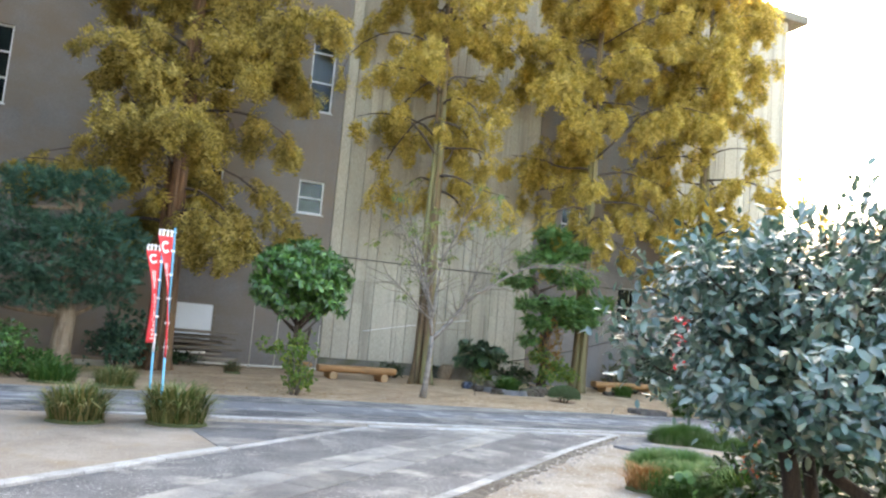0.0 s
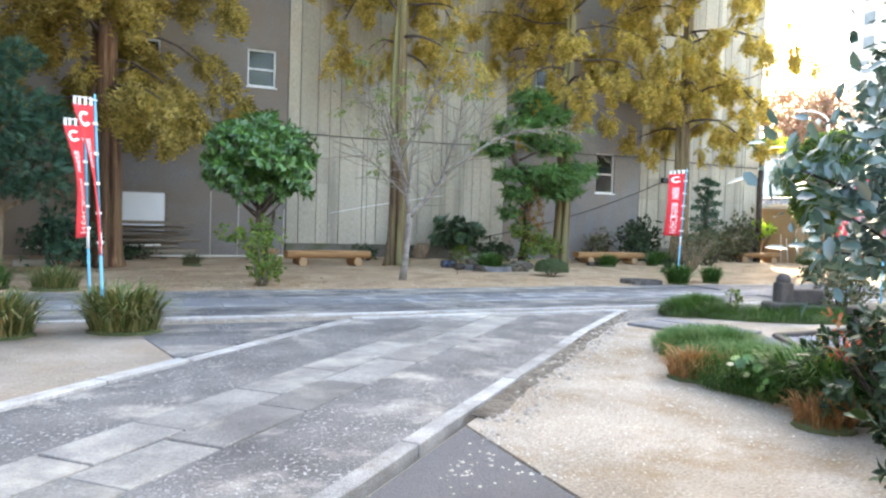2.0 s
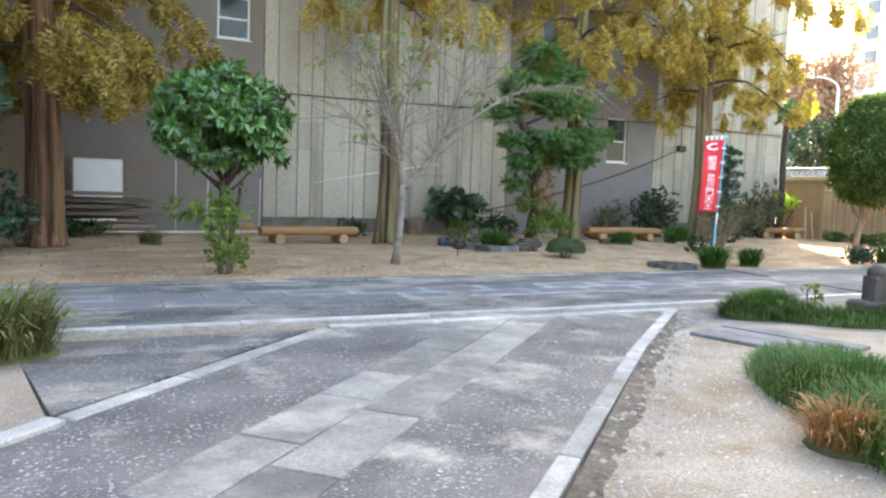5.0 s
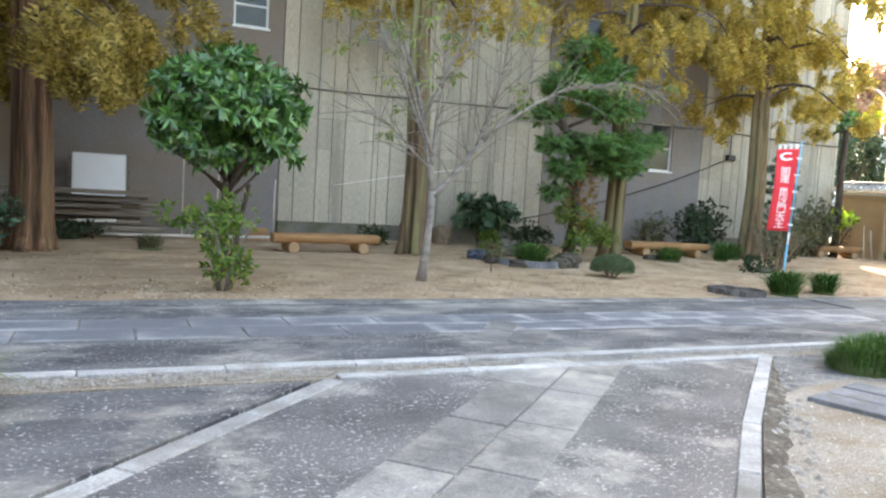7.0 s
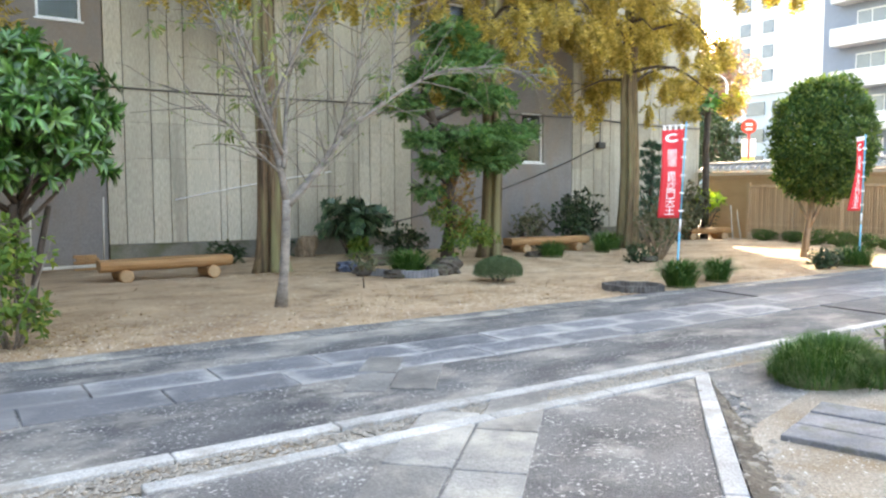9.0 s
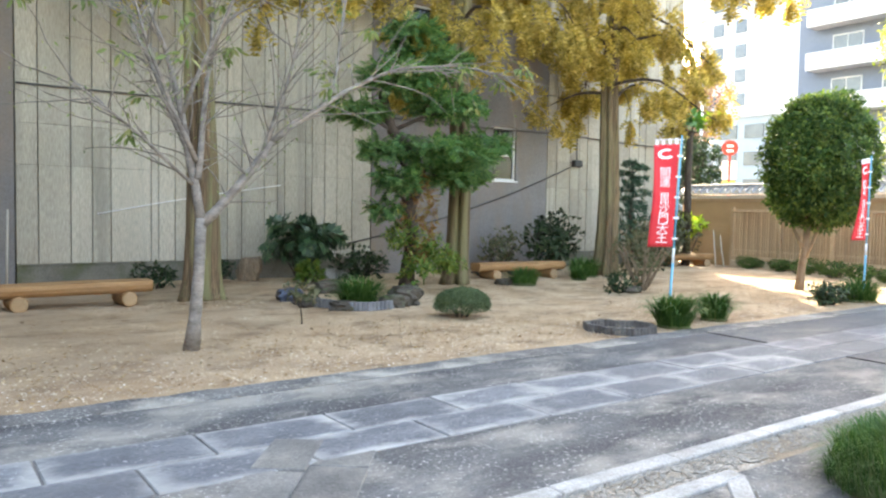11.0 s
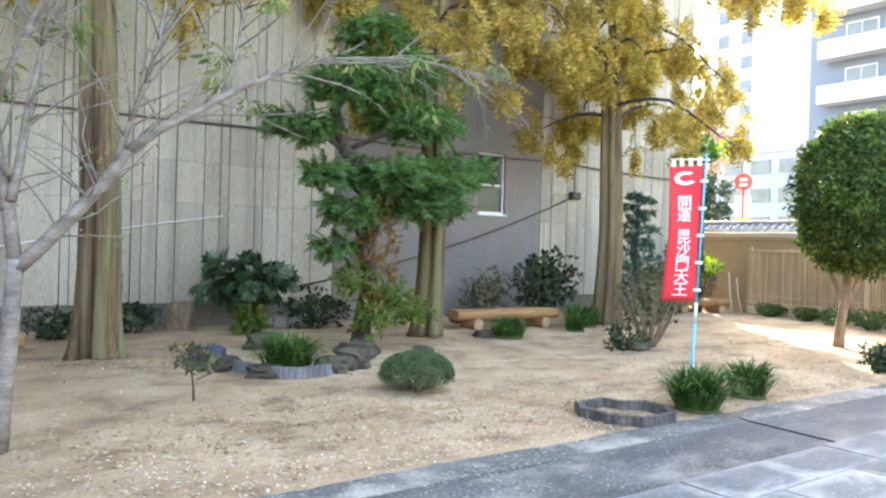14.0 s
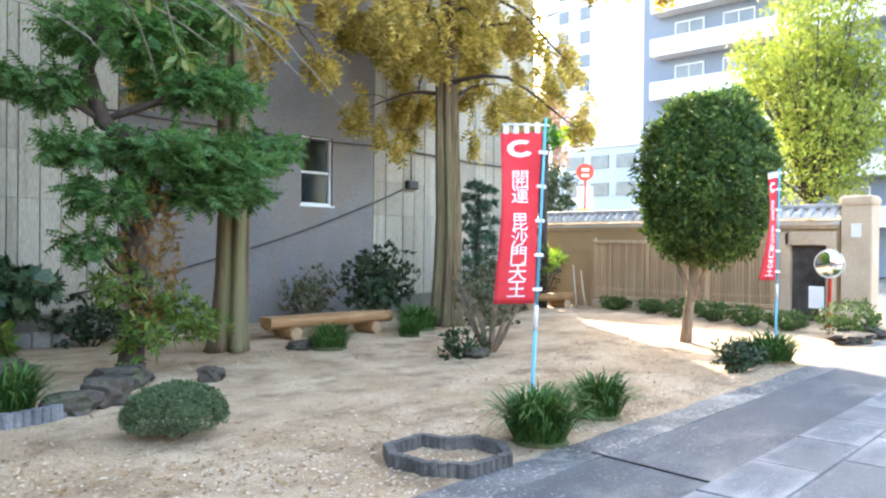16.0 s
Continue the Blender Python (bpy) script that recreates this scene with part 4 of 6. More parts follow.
def rosettes(g, centre, radii, count, leaves, size, shell=0.75):
    """Places and ways of leaf whorls filling an uneven rounded crown."""
    d = unit(count, g)
    r = g.uniform(shell, 1.0, count) * (1 + 0.16 * np.sin(3.1 * d[:, 0] + 2.3 * d[:, 2] + g.uniform(0, 6)) + 0.10 * np.sin(7 * d[:, 1] + 5 * d[:, 2]))
    c = np.asarray(centre) + d * r[:, None] * radii
    at = np.repeat(c, leaves, 0) + g.normal(0, size * 0.12, (count * leaves, 3))
    way = np.repeat(d * 0.6, leaves, 0) + unit(count * leaves, g) * 0.9
    up = np.repeat(d, leaves, 0) + (0, 0, 0.6)
    return at, way, up, g.uniform(0.75, 1.2, count * leaves) * size


def bundle(sets):
    return [np.concatenate(x) for x in zip(*sets)]


def whorled(g, clumps, per, leaves, size):
    """Whorls of long leaves spread like stars on the outside of rounded clumps (x, y, z, radius)."""
    sets = []
    for x, y, z, r in clumps:
        d = unit(per, g)
        d[:, 2] = np.abs(d[:, 2]) * 1.2 - 0.5
        d /= np.linalg.norm(d, axis=1)[:, None]
        c = np.array((x, y, z)) + d * r * g.uniform(0.7, 1.05, (per, 1))
        dd, w = np.repeat(d, leaves, 0), unit(per * leaves, g)
        w -= dd * np.sum(w * dd, 1)[:, None]
        w /= np.linalg.norm(w, axis=1)[:, None] + 1e-9
        sets.append((np.repeat(c, leaves, 0), w + dd * g.uniform(0.15, 0.9, (per * leaves, 1)), dd + (0, 0, 0.4), g.uniform(0.7, 1.15, per * leaves) * size))
    return bundle(sets)


def round_evergreen():
    g = np.random.default_rng(41)
    root = group("evergreen_tree", (3.38, 16.6, 0.0), 0, "small evergreen with a rounded crown of glossy whorled leaves", "tree")
    lines = [(bend((0, 0, -0.05), (0.02, 0, 1), 1.5, 0, 5, 0.05, g), np.linspace(0.07, 0.05, 6)), (bend((0.08, 0.05, -0.05), (0.05, 0.05, 1), 1.5, 0, 5, 0.05, g), np.linspace(0.05, 0.035, 6))]
    for k in range(12):
        lines.append((bend((0.02, 0, 1.2 + 0.03 * k), (math.cos(k * 2.4), math.sin(k * 2.4), 0.8), 1.0, -0.2, 4, 0.1, g), np.linspace(0.03, 0.01, 5)))
    v, f = tube(lines, 7)
    raw("trunk", v, f, "bark_dark", root, smooth=True)
    d = unit(30, g)
    clumps = [(-0.10 + 0.80 * u, 0.75 * v, 2.30 + 0.50 * w, g.uniform(0.24, 0.38)) for u, v, w in d.tolist()]
    clumps += [(0.25, -0.1, 2.85, 0.36), (0.45, 0.05, 2.68, 0.32), (0.05, -0.2, 2.72, 0.34), (-0.75, -0.2, 2.5, 0.28), (0.62, -0.15, 2.0, 0.28), (-0.55, -0.45, 2.05, 0.3), (0.1, -0.6, 2.2, 0.33), (0.0, 0.0, 2.3, 0.5)]
    clumps += [(0.7 * math.cos(1.05 * k), 0.6 * math.sin(1.05 * k), 1.78 + 0.05 * (k % 2), 0.3) for k in range(6)] + [(0.15, -0.3, 1.62, 0.3), (-0.25, -0.2, 1.6, 0.28), (0.0, 0.1, 1.75, 0.35)]
    clumps = [(1.08 * x, 1.08 * y, 0.16 + 1.02 * z, 1.08 * r) for x, y, z, r in clumps]
    scatter("crown", LEAF_FOLD, *whorled(g, clumps, 17, 13, 0.19), "broad", root, width=0.62)


round_evergreen()


def light_shrub():
    g = np.random.default_rng(43)
    root = group("leafy_shrub", (3.18, 15.25, 0.0), 0, "loose light green shrub before the evergreen tree", "shrub")
    lines = [(bend((0.06 * math.cos(k * 2.4), 0.06 * math.sin(k * 2.4), -0.04), (0.3 * math.cos(k * 2.4), 0.22 * math.sin(k * 2.4), 1), g.uniform(0.8, 1.4), 0.1, 5, 0.1, g), np.linspace(0.016, 0.005, 6)) for k in range(9)]
    lines.append((bend((0, 0, 0.7), (-1, -0.1, 0.45), 0.75, 0.2, 5, 0.06, g), np.linspace(0.012, 0.004, 6)))
    v, f = tube(lines, 6)
    raw("stem", v, f, "bark_grey", root, smooth=True)
    b = bundle([rosettes(g, (-0.05, 0, 0.95), (0.50, 0.40, 0.36), 95, 5, 0.105, 0.3), rosettes(g, (0.05, -0.05, 0.40), (0.42, 0.36, 0.36), 95, 5, 0.10, 0.3), rosettes(g, (-0.65, -0.1, 1.0), (0.28, 0.2, 0.14), 22, 5, 0.11, 0.3)])
    scatter("foliage", LEAF_FOLD, *b, "fresh", root)


light_shrub()


def feathery_tree():
    g = np.random.default_rng(51)
    root = group("crooked_tree", (11.9, 20.1, 0.0), 0, "crooked brown-stemmed tree with layered feathery green foliage", "tree")
    main = np.array([(-0.1, 0, -0.05), (-0.05, 0, 0.5), (0.06, 0, 1.1), (-0.05, 0, 1.65), (0.20, 0, 2.2), (0.05, 0, 2.7), (-0.45, 0, 3.1), (-0.62, 0.05, 3.7), (-0.4, 0, 4.4), (-0.1, 0, 5.2)])
    lines = [(main, [0.17, 0.14, 0.13, 0.14, 0.12, 0.11, 0.10, 0.09, 0.06, 0.02])]
    sets = []
    pads = [(-1.1, 0.1, 3.45, 0.6), (-0.5, -0.3, 4.1, 0.8), (0.3, 0.0, 4.5, 0.85), (0.55, -0.2, 3.7, 0.75), (-0.8, -0.2, 2.75, 0.45), (0.2, -0.4, 2.75, 0.75), (1.1, -0.2, 2.7, 0.75), (1.75, 0, 3.0, 0.6),
            (0.7, -0.3, 2.3, 0.55), (-0.5, -0.3, 2.2, 0.5), (-0.6, -0.1, 1.65, 0.35), (1.5, 0.1, 2.35, 0.5), (1.2, 0, 3.7, 0.55), (0, 0, 5.0, 0.6), (0.9, 0.2, 4.6, 0.6)]
    for x, y, z, r in pads:
        start = main[np.argmin(np.abs(main[:, 2] - z + 0.35))]
        ln = np.array([start, start * 0.5 + np.array((x, y, z)) * 0.5 + g.normal(0, 0.06, 3), (x, y, z)])
        lines.append((ln, [0.045, 0.03, 0.012]))
        r *= 0.84
        n = int(310 * r * r / 0.36) + 30
        d = unit(n, g) * np.cbrt(g.uniform(0.15, 1, n))[:, None] * (r, r, 0.42 * r)
        sets.append((np.array((x, y, z)) + d, d * (1.2, 1.2, 0.4) + g.normal(0, 0.3, (n, 3)) + (0, 0, -0.12), np.tile([0, 0, 1.0], (n, 1)) + g.normal(0, 0.4, (n, 3)), g.uniform(0.16, 0.30, n)))
    v, f = tube(lines, 9)
    raw("trunk", v, f, "bark_dark", root, smooth=True)
    scatter("crown", FROND, *bundle(sets), "feather", root)
    low = bundle([rosettes(g, c, r, n, 6, 0.12, 0.3) for c, r, n in (((-0.35, -0.25, 1.15), (0.42, 0.35, 0.35), 70), ((0.35, -0.3, 0.85), (0.5, 0.4, 0.30), 80), ((-0.05, -0.35, 0.55), (0.40, 0.35, 0.35), 70), ((0.75, -0.2, 0.6), (0.40, 0.3, 0.25), 50))])
    scatter("undergrowth", LEAF_FOLD, *low, "fresh", root, "fresh green shoots round the stem", width=0.7)
    n = 420
    d = unit(n, g) * (0.34, 0.3, 0.85)
    scatter("dry_foliage", FROND_SMALL, np.array((0.05, -0.2, 1.45)) + d, unit(n, g), unit(n, g), g.uniform(0.08, 0.16, n), "rusty", root, "withered rusty leaves by the stem")


feathery_tree()


def niwaki(place):
    g = np.random.default_rng(61)
    root = group("garden_pine", (*place, 0), 0, "dark clipped garden pine with layered foliage pads", "tree")
    main = np.array([(0, 0, -0.05), (0.02, 0, 0.5), (0.05, 0, 1.2), (-0.05, 0, 1.9), (0.1, 0, 2.7), (0, 0, 3.6), (0.05, 0, 4.4)])
    lines, sets = [(main, [0.27, 0.22, 0.2, 0.16, 0.12, 0.08, 0.03])], []
    for x, y, z, r in ((-1.1, 0, 3.1, 0.9), (0.9, -0.1, 2.55, 0.75), (-0.6, -0.3, 2.35, 0.9), (0.5, 0.1, 3.3, 0.8), (-0.2, 0, 4.0, 0.8), (-1.2, -0.1, 2.0, 0.8), (0.8, 0, 1.75, 0.6), (0.1, -0.2, 1.75, 0.6), (-1.5, 0, 3.6, 0.6), (0, -0.2, 3.0, 0.9), (-1.9, 0, 2.6, 0.8), (0.35, 0, 4.25, 0.6), (-0.9, 0, 4.1, 0.7), (0.75, -0.2, 2.15, 0.7), (-0.5, -0.3, 1.6, 0.6), (1.0, 0, 3.0, 0.55), (-1.8, 0, 1.5, 0.7)):
        start = main[np.argmin(np.abs(main[:, 2] - z + 0.25))]
        lines.append((np.array([start, (start + np.array((x, y, z - 0.15))) / 2, (x, y, z - 0.1)]), [0.06, 0.04, 0.015]))
        n = int(900 * r * r)
        d = unit(n, g) * np.cbrt(g.uniform(0.2, 1, n))[:, None] * (r, r, 0.38 * r)
        sets.append((np.array((x, y, z)) + d, d + g.normal(0, 0.35, (n, 3)) + (0, 0, 0.15), g.normal(0, 1, (n, 3)) + (0, 0, 1), g.uniform(0.10, 0.19, n)))
    v, f = tube(lines, 10)
    raw("trunk", v, f, "bark_pale", root, smooth=True)
    scatter("crown", FROND_SMALL, *bundle(sets), "pine", root)


niwaki((-1.55, 17.6))


def tiered_pine():
    g = np.random.default_rng(66)
    root = group("tiered_pine", (21.3, 22.6, 0), 0, "slim dark conifer trained in small tiers by the panels", "tree")
    main = np.array([(0, 0, -0.05), (0.04, 0, 0.8), (-0.05, 0, 1.6), (0.05, 0, 2.4), (0, 0, 3.1)])
    lines, sets = [(main, [0.07, 0.06, 0.05, 0.035, 0.015])], []
    for k in range(17):
        z, a = 0.75 + 0.145 * k, 2.4 * k
        r = 0.36 - 0.010 * k
        c = np.array((0.42 * (1 - 0.035 * k) * math.cos(a), 0.3 * math.sin(a), z))
        start = np.array([np.interp(z - 0.1, main[:, 2], main[:, j]) for j in range(3)])
        lines.append((np.array([start, (start + c) / 2, c]), [0.02, 0.015, 0.006]))
        n = 130
        d = unit(n, g) * np.cbrt(g.uniform(0.2, 1, n))[:, None] * (r, r, 0.30 * r)
        sets.append((c + d, d + g.normal(0, 0.12, (n, 3)) + (0, 0, 0.1), g.normal(0, 1, (n, 3)) + (0, 0, 1), g.uniform(0.08, 0.15, n)))
    v, f = tube(lines, 7)
    raw("trunk", v, f, "bark_dark", root, smooth=True)
    scatter("crown", FROND_SMALL, *bundle(sets), "pine", root)


tiered_pine()


def topiary():
    g = np.random.default_rng(71)
    root = group("clipped_tree", (20.2, 16.75, 0), 0, "tree clipped to a tall dense egg on a forked trunk", "tree")
    lines = [(np.array([(0, 0.1, -0.05), (0.02, 0.08, 0.4), (0, 0, 0.9), (0.02, -0.03, 1.5), (0, 0, 2.6)]), [0.11, 0.085, 0.075, 0.065, 0.03])]
    lines.append((np.array([(0, 0, 0.72), (0.06, -0.14, 1.1), (0.08, -0.3, 1.6), (0.1, -0.4, 2.2)]), [0.05, 0.042, 0.03, 0.02]))
    lines.append((np.array([(0, 0, 0.85), (-0.1, 0.15, 1.2), (-0.1, 0.4, 1.7)]), [0.05, 0.04, 0.02]))
    v, f = tube(lines, 10)
    raw("trunk", v, f, "bark_pale", root, smooth=True)
    n = 24000
    d = unit(n, g)
    r = np.where(g.uniform(0, 1, n) < 0.75, g.uniform(0.9, 1.03, n), g.uniform(0.4, 0.95, n)) * (1 + np.array([0.16 * noise.noise(Vector(q) * 3.2) + 0.10 * noise.noise(Vector(q) * 8.0) for q in d.tolist()]))
    sq = np.sign(d) * np.abs(d) ** 0.86
    keep = np.array([0, -0.25, 2.80]) + sq * r[:, None] * np.array([1.08, 1.08, 1.46]) * (1 - 0.06 * (d[:, 2:3] < -0.2)) * np.where(d[:, 2:3] > 0.2, np.array([[0.93, 0.93, 1.0]]), 1.0)
    scatter("crown", LEAF_FOLD, keep, d * 0.5 + unit(n, g), d + unit(n, g) * 0.5, g.uniform(0.075, 0.13, n), "topiary", root)


topiary()


def shrub(place, radii, count, leaves, size, material, seed, label, name="shrub", shape=LEAF_FOLD, stems=7, bark="bark_dark", lift=0.0, inner=0.35, thick=0.02, group_tag=""):
    g = np.random.default_rng(seed)
    root = group(name, (*place, relief(*place) if place[1] > 14.6 else 0.0), 0, label, "shrub", group_tag)
    lines = []
    for k in range(stems):
        a = k * 2.4
        lines.append((bend((0.05 * math.cos(a), 0.05 * math.sin(a), -0.03), (0.75 * radii[0] * math.cos(a), 0.75 * radii[1] * math.sin(a), radii[2] * 1.5 + lift), radii[2] * 1.5 + lift, 0.1, 5, 0.06, g), np.linspace(thick, 0.006, 6)))
    v, f = tube(lines, 6)
    raw("stem", v, f, bark, root, smooth=True)
    scatter("foliage", shape, *rosettes(g, (0, 0, radii[2] + lift), radii, count, leaves, size, inner), material, root)
    return root


def strap_grass(place, radius, blades, length, material, seed, label, name="grass_clump", tags=""):
    g = np.random.default_rng(seed)
    root = group(name, (*place, relief(*place) if place[1] > 14.6 else 0.0), 0, label, "grass", tags)
    blades = int(1.9 * blades)
    a, r = g.uniform(0, 6.28, blades), radius * 0.42 * np.sqrt(g.uniform(0, 1, blades))
    at = np.stack([r * np.cos(a), r * np.sin(a), np.zeros(blades)], 1)
    b = a + g.normal(0, 0.7, blades)
    lift = g.uniform(0.25, 1.6, blades) * (1.2 - r / radius)
    way = np.stack([np.cos(b), np.sin(b), lift], 1)
    scatter("tuft", BLADE, at, way, np.tile([0, 0, 1.0], (blades, 1)), g.uniform(0.5, 1.15, blades) * length, material, root, width=0.62)
    bm = bmesh.new()
    bmesh.ops.create_icosphere(bm, subdivisions=2, radius=1, matrix=pose(0, 0, 0) @ Matrix.Diagonal((radius * 0.5, radius * 0.5, 0.07, 1)))
    part("tuft_base", bm, "moss", root, smooth=True)
    return root


# ---- shrubs and grasses ----
shrub((11.05, 23.2), (0.78, 0.5, 0.30), 46, 5, 0.38, "fatsia", 81, "big dark green shrub with hand-shaped leaves", shape=PALM, lift=0.62)
shrub((11.0, 22.6), (0.35, 0.3, 0.25), 30, 6, 0.2, "fresh", 82, "low fresh green shrub under the big-leaved one")
shrub((9.2, 23.35), (0.5, 0.4, 0.28), 120, 6, 0.09, "dark", 83, "low dark bush behind the trunk")
shrub((7.95, 23.2), (0.5, 0.35, 0.26), 120, 6, 0.09, "dark", 84, "low dark bush beside the bench")
shrub((12.6, 23.3), (0.8, 0.45, 0.4), 200, 6, 0.10, "dark", 85, "dark low bush at the foot of the wall")
shrub((18.5, 23.0), (0.95, 0.6, 0.82), 420, 7, 0.12, "dark", 86, "dense dark shrub before the grey wall")
shrub((16.9, 23.3), (0.7, 0.45, 0.6), 150, 6, 0.11, "olive", 87, "thin grey-green shrub before the grey wall")
shrub((16.75, 18.45), (0.85, 0.65, 0.58), 130, 5, 0.085, "olive", 88, "tall sparse shrub with many bare stems", stems=22, bark="bark_pale", lift=0.28, thick=0.026)
shrub((16.1, 18.5), (0.4, 0.35, 0.2), 70, 6, 0.09, "dark", 89, "low dark bush beside the bare stems")
shrub((19.9, 20.9), (0.95, 0.7, 0.75), 260, 6, 0.12, "olive", 90, "grey-green shrub by the trunk foot")
shrub((23.4, 22.9), (1.1, 0.7, 0.95), 380, 7, 0.13, "olive", 92, "olive green shrub beside the far bench")
shrub((24.5, 23.0), (0.55, 0.5, 0.35), 60, 6, 0.22, "lime", 93, "lime green sunlit shrub by the earth wall", lift=0.95)
AZALEA = group("azalea", (10.78, 16.95, relief(10.78, 16.95)), 0, "small round clipped azalea on short stems", "shrub")


def azalea():
    g = np.random.default_rng(94)
    lines = [(bend((0.05 * math.cos(k), 0.05 * math.sin(k), -0.04), (0.6 * math.cos(k), 0.6 * math.sin(k), 0.8), 0.3, 0.0, 3, 0.05, g), np.linspace(0.014, 0.006, 4)) for k in range(9)]
    v, f = tube(lines, 5)
    raw("stem", v, f, "bark_dark", AZALEA, smooth=True)
    n = 15000
    d = unit(n, g)
    d[:, 2] = np.where(d[:, 2] < -0.25, -d[:, 2], d[:, 2])
    r = g.uniform(0.80, 1.0, n) * (1 + np.array([0.10 * noise.noise(Vector(q) * 4.0) for q in d.tolist()]))
    scatter("foliage", LEAF_FOLD, np.array((0, 0, 0.17)) + d * r[:, None] * (0.44, 0.42, 0.27), d * 0.6 + unit(n, g), d + unit(n, g) * 0.5, g.uniform(0.022, 0.036, n), "azalea", AZALEA)


azalea()
shrub((17.75, 14.95), (0.44, 0.34, 0.20), 240, 6, 0.07, "dark", 95, "low dark bush at the edge of the lane")
shrub((0.9, 22.2), (0.9, 0.4, 0.22), 240, 6, 0.08, "dark", 99, "low dark bush before the timber stack")
shrub((-0.35, 18.9), (0.75, 0.6, 0.72), 300, 7, 0.12, "pine", 96, "dense dark shrub behind the pine")
shrub((-2.7, 16.4), (0.8, 0.7, 0.55), 300, 7, 0.11, "broad", 97, "dark green shrub under the pine")
shrub((-1.9, 16.0), (0.9, 0.5, 0.3), 260, 6, 0.09, "grass", 98, "low green groundcover under the pine")
strap_grass((12.84, 14.66), 0.50, 420, 0.47, "grass", 101, "arching dark green strap-leaved clump", tags="grass clumps by the lane")
strap_grass((14.0, 14.80), 0.42, 330, 0.43, "grass", 102, "arching dark green strap-leaved clump", tags="grass clumps by the lane")
strap_grass((18.9, 14.95), 0.7, 330, 0.45, "grass", 103, "low green clump beside the sunny soil", tags="grass clumps by the lane")
strap_grass((0.62, 10.15), 0.85, 520, 0.55, "grass_dry", 104, "half-dry grass clump round the flag poles")
strap_grass((-0.62, 10.05), 0.75, 420, 0.5, "grass_dry", 105, "half-dry grass clump in the sandy bed")
strap_grass((9.95, 18.65), 0.62, 380, 0.5, "grass", 106, "arching green clump among the rocks")
strap_grass((15.05, 20.3), 0.6, 260, 0.4, "grass", 107, "low grass clump before the bench")
strap_grass((17.9, 21.2), 0.75, 300, 0.5, "grass", 108, "dark grass clump beside the bench")
strap_grass((17.1, 20.6), 0.4, 160, 0.35, "grass", 109, "small grass tuft beside the bench")
strap_grass((-0.3, 14.95), 0.8, 300, 0.42, "grass_dry", 110, "low yellowing clump beyond the lane")
strap_grass((-1.4, 15.3), 0.9, 320, 0.42, "grass", 111, "low green clump beyond the lane")
strap_grass((2.5, 20.6), 0.5, 150, 0.35, "olive", 112, "small grey-green tuft on the soil")


def sapling():
    g = np.random.default_rng(120)
    root = group("sapling", (8.4, 17.5, 0.02), 0, "tiny sapling with a few reddish leaves", "plant")
    lines = [(bend((0, 0, -0.02), (0.05, 0, 1), 0.5, 0, 4, 0.08, g), np.linspace(0.012, 0.005, 5))]
    for k in range(6):
        lines.append((bend((0.02, 0, 0.2 + 0.05 * k), (math.cos(k * 2.2), math.sin(k * 2.2), 0.5), 0.28, 0.1, 3, 0.1, g), np.linspace(0.006, 0.003, 4)))
    v, f = tube(lines, 5)
    raw("stem", v, f, "bark_dark", root)
    scatter("leaves", LEAF, *rosettes(g, (0.02, 0, 0.42), (0.32, 0.3, 0.18), 46, 4, 0.09, 0.3), "olive", root)


sapling()


# ---- garden furniture ----
def log_bench(place, turn, long, seed, label):
    g = np.random.default_rng(seed)
    root = group("log_bench", (*place, relief(*place)), turn, label, "bench", "log benches before the hall")
    for k, y in enumerate((-0.12, 0.12)):
        v, f = [], []
        n, sides = 9, 12
        for i in range(n):
            x = -long / 2 + long * i / (n - 1) + (0.03 * (k - 0.5) if i in (0, n - 1) else 0)
            for j in range(sides):
                a = 2 * math.pi * j / sides
                r = 0.125 + 0.007 * math.sin(3 * x + k) + g.normal(0, 0.002)
                v.append((x, y + r * math.cos(a), 0.32 + min(0.075, r * math.sin(a)) + 0.006 * math.sin(2 * x + k)))
        for i in range(n - 1):
            for j in range(sides):
                p, q = i * sides + j, i * sides + (j + 1) % sides
                f.append([p, p + sides, q + sides, q])
        f += [[j for j in range(sides)], [(n - 1) * sides + sides - 1 - j for j in range(sides)]]
        raw("seat_log", v, f, "log", root)
    for x in (-long * 0.33, long * 0.33):
        ln = np.array([(x, -0.30, 0.115), (x, 0, 0.115), (x, 0.30, 0.115)])
        v, f = tube([(ln, [0.12, 0.125, 0.12])], 14)
        leg = raw("leg", v, f, "log", root)
        for y in (-0.304, 0.304):
            bm = bmesh.new()
            bmesh.ops.create_cone(bm, cap_ends=True, segments=14, radius1=0.108, radius2=0.102, depth=0.008, matrix=pose(x, y, 0.115, 90))
            part("log_end", bm, "log_end", leg)


log_bench((6.05, 20.75), 3, 2.35, 131, "half-log bench on two round log feet")
log_bench((16.2, 21.75), -6, 2.55, 132, "half-log bench on round feet before the grey wall")
log_bench((24.15, 22.75), -20, 1.8, 133, "half-log bench at the edge of the sunlight")


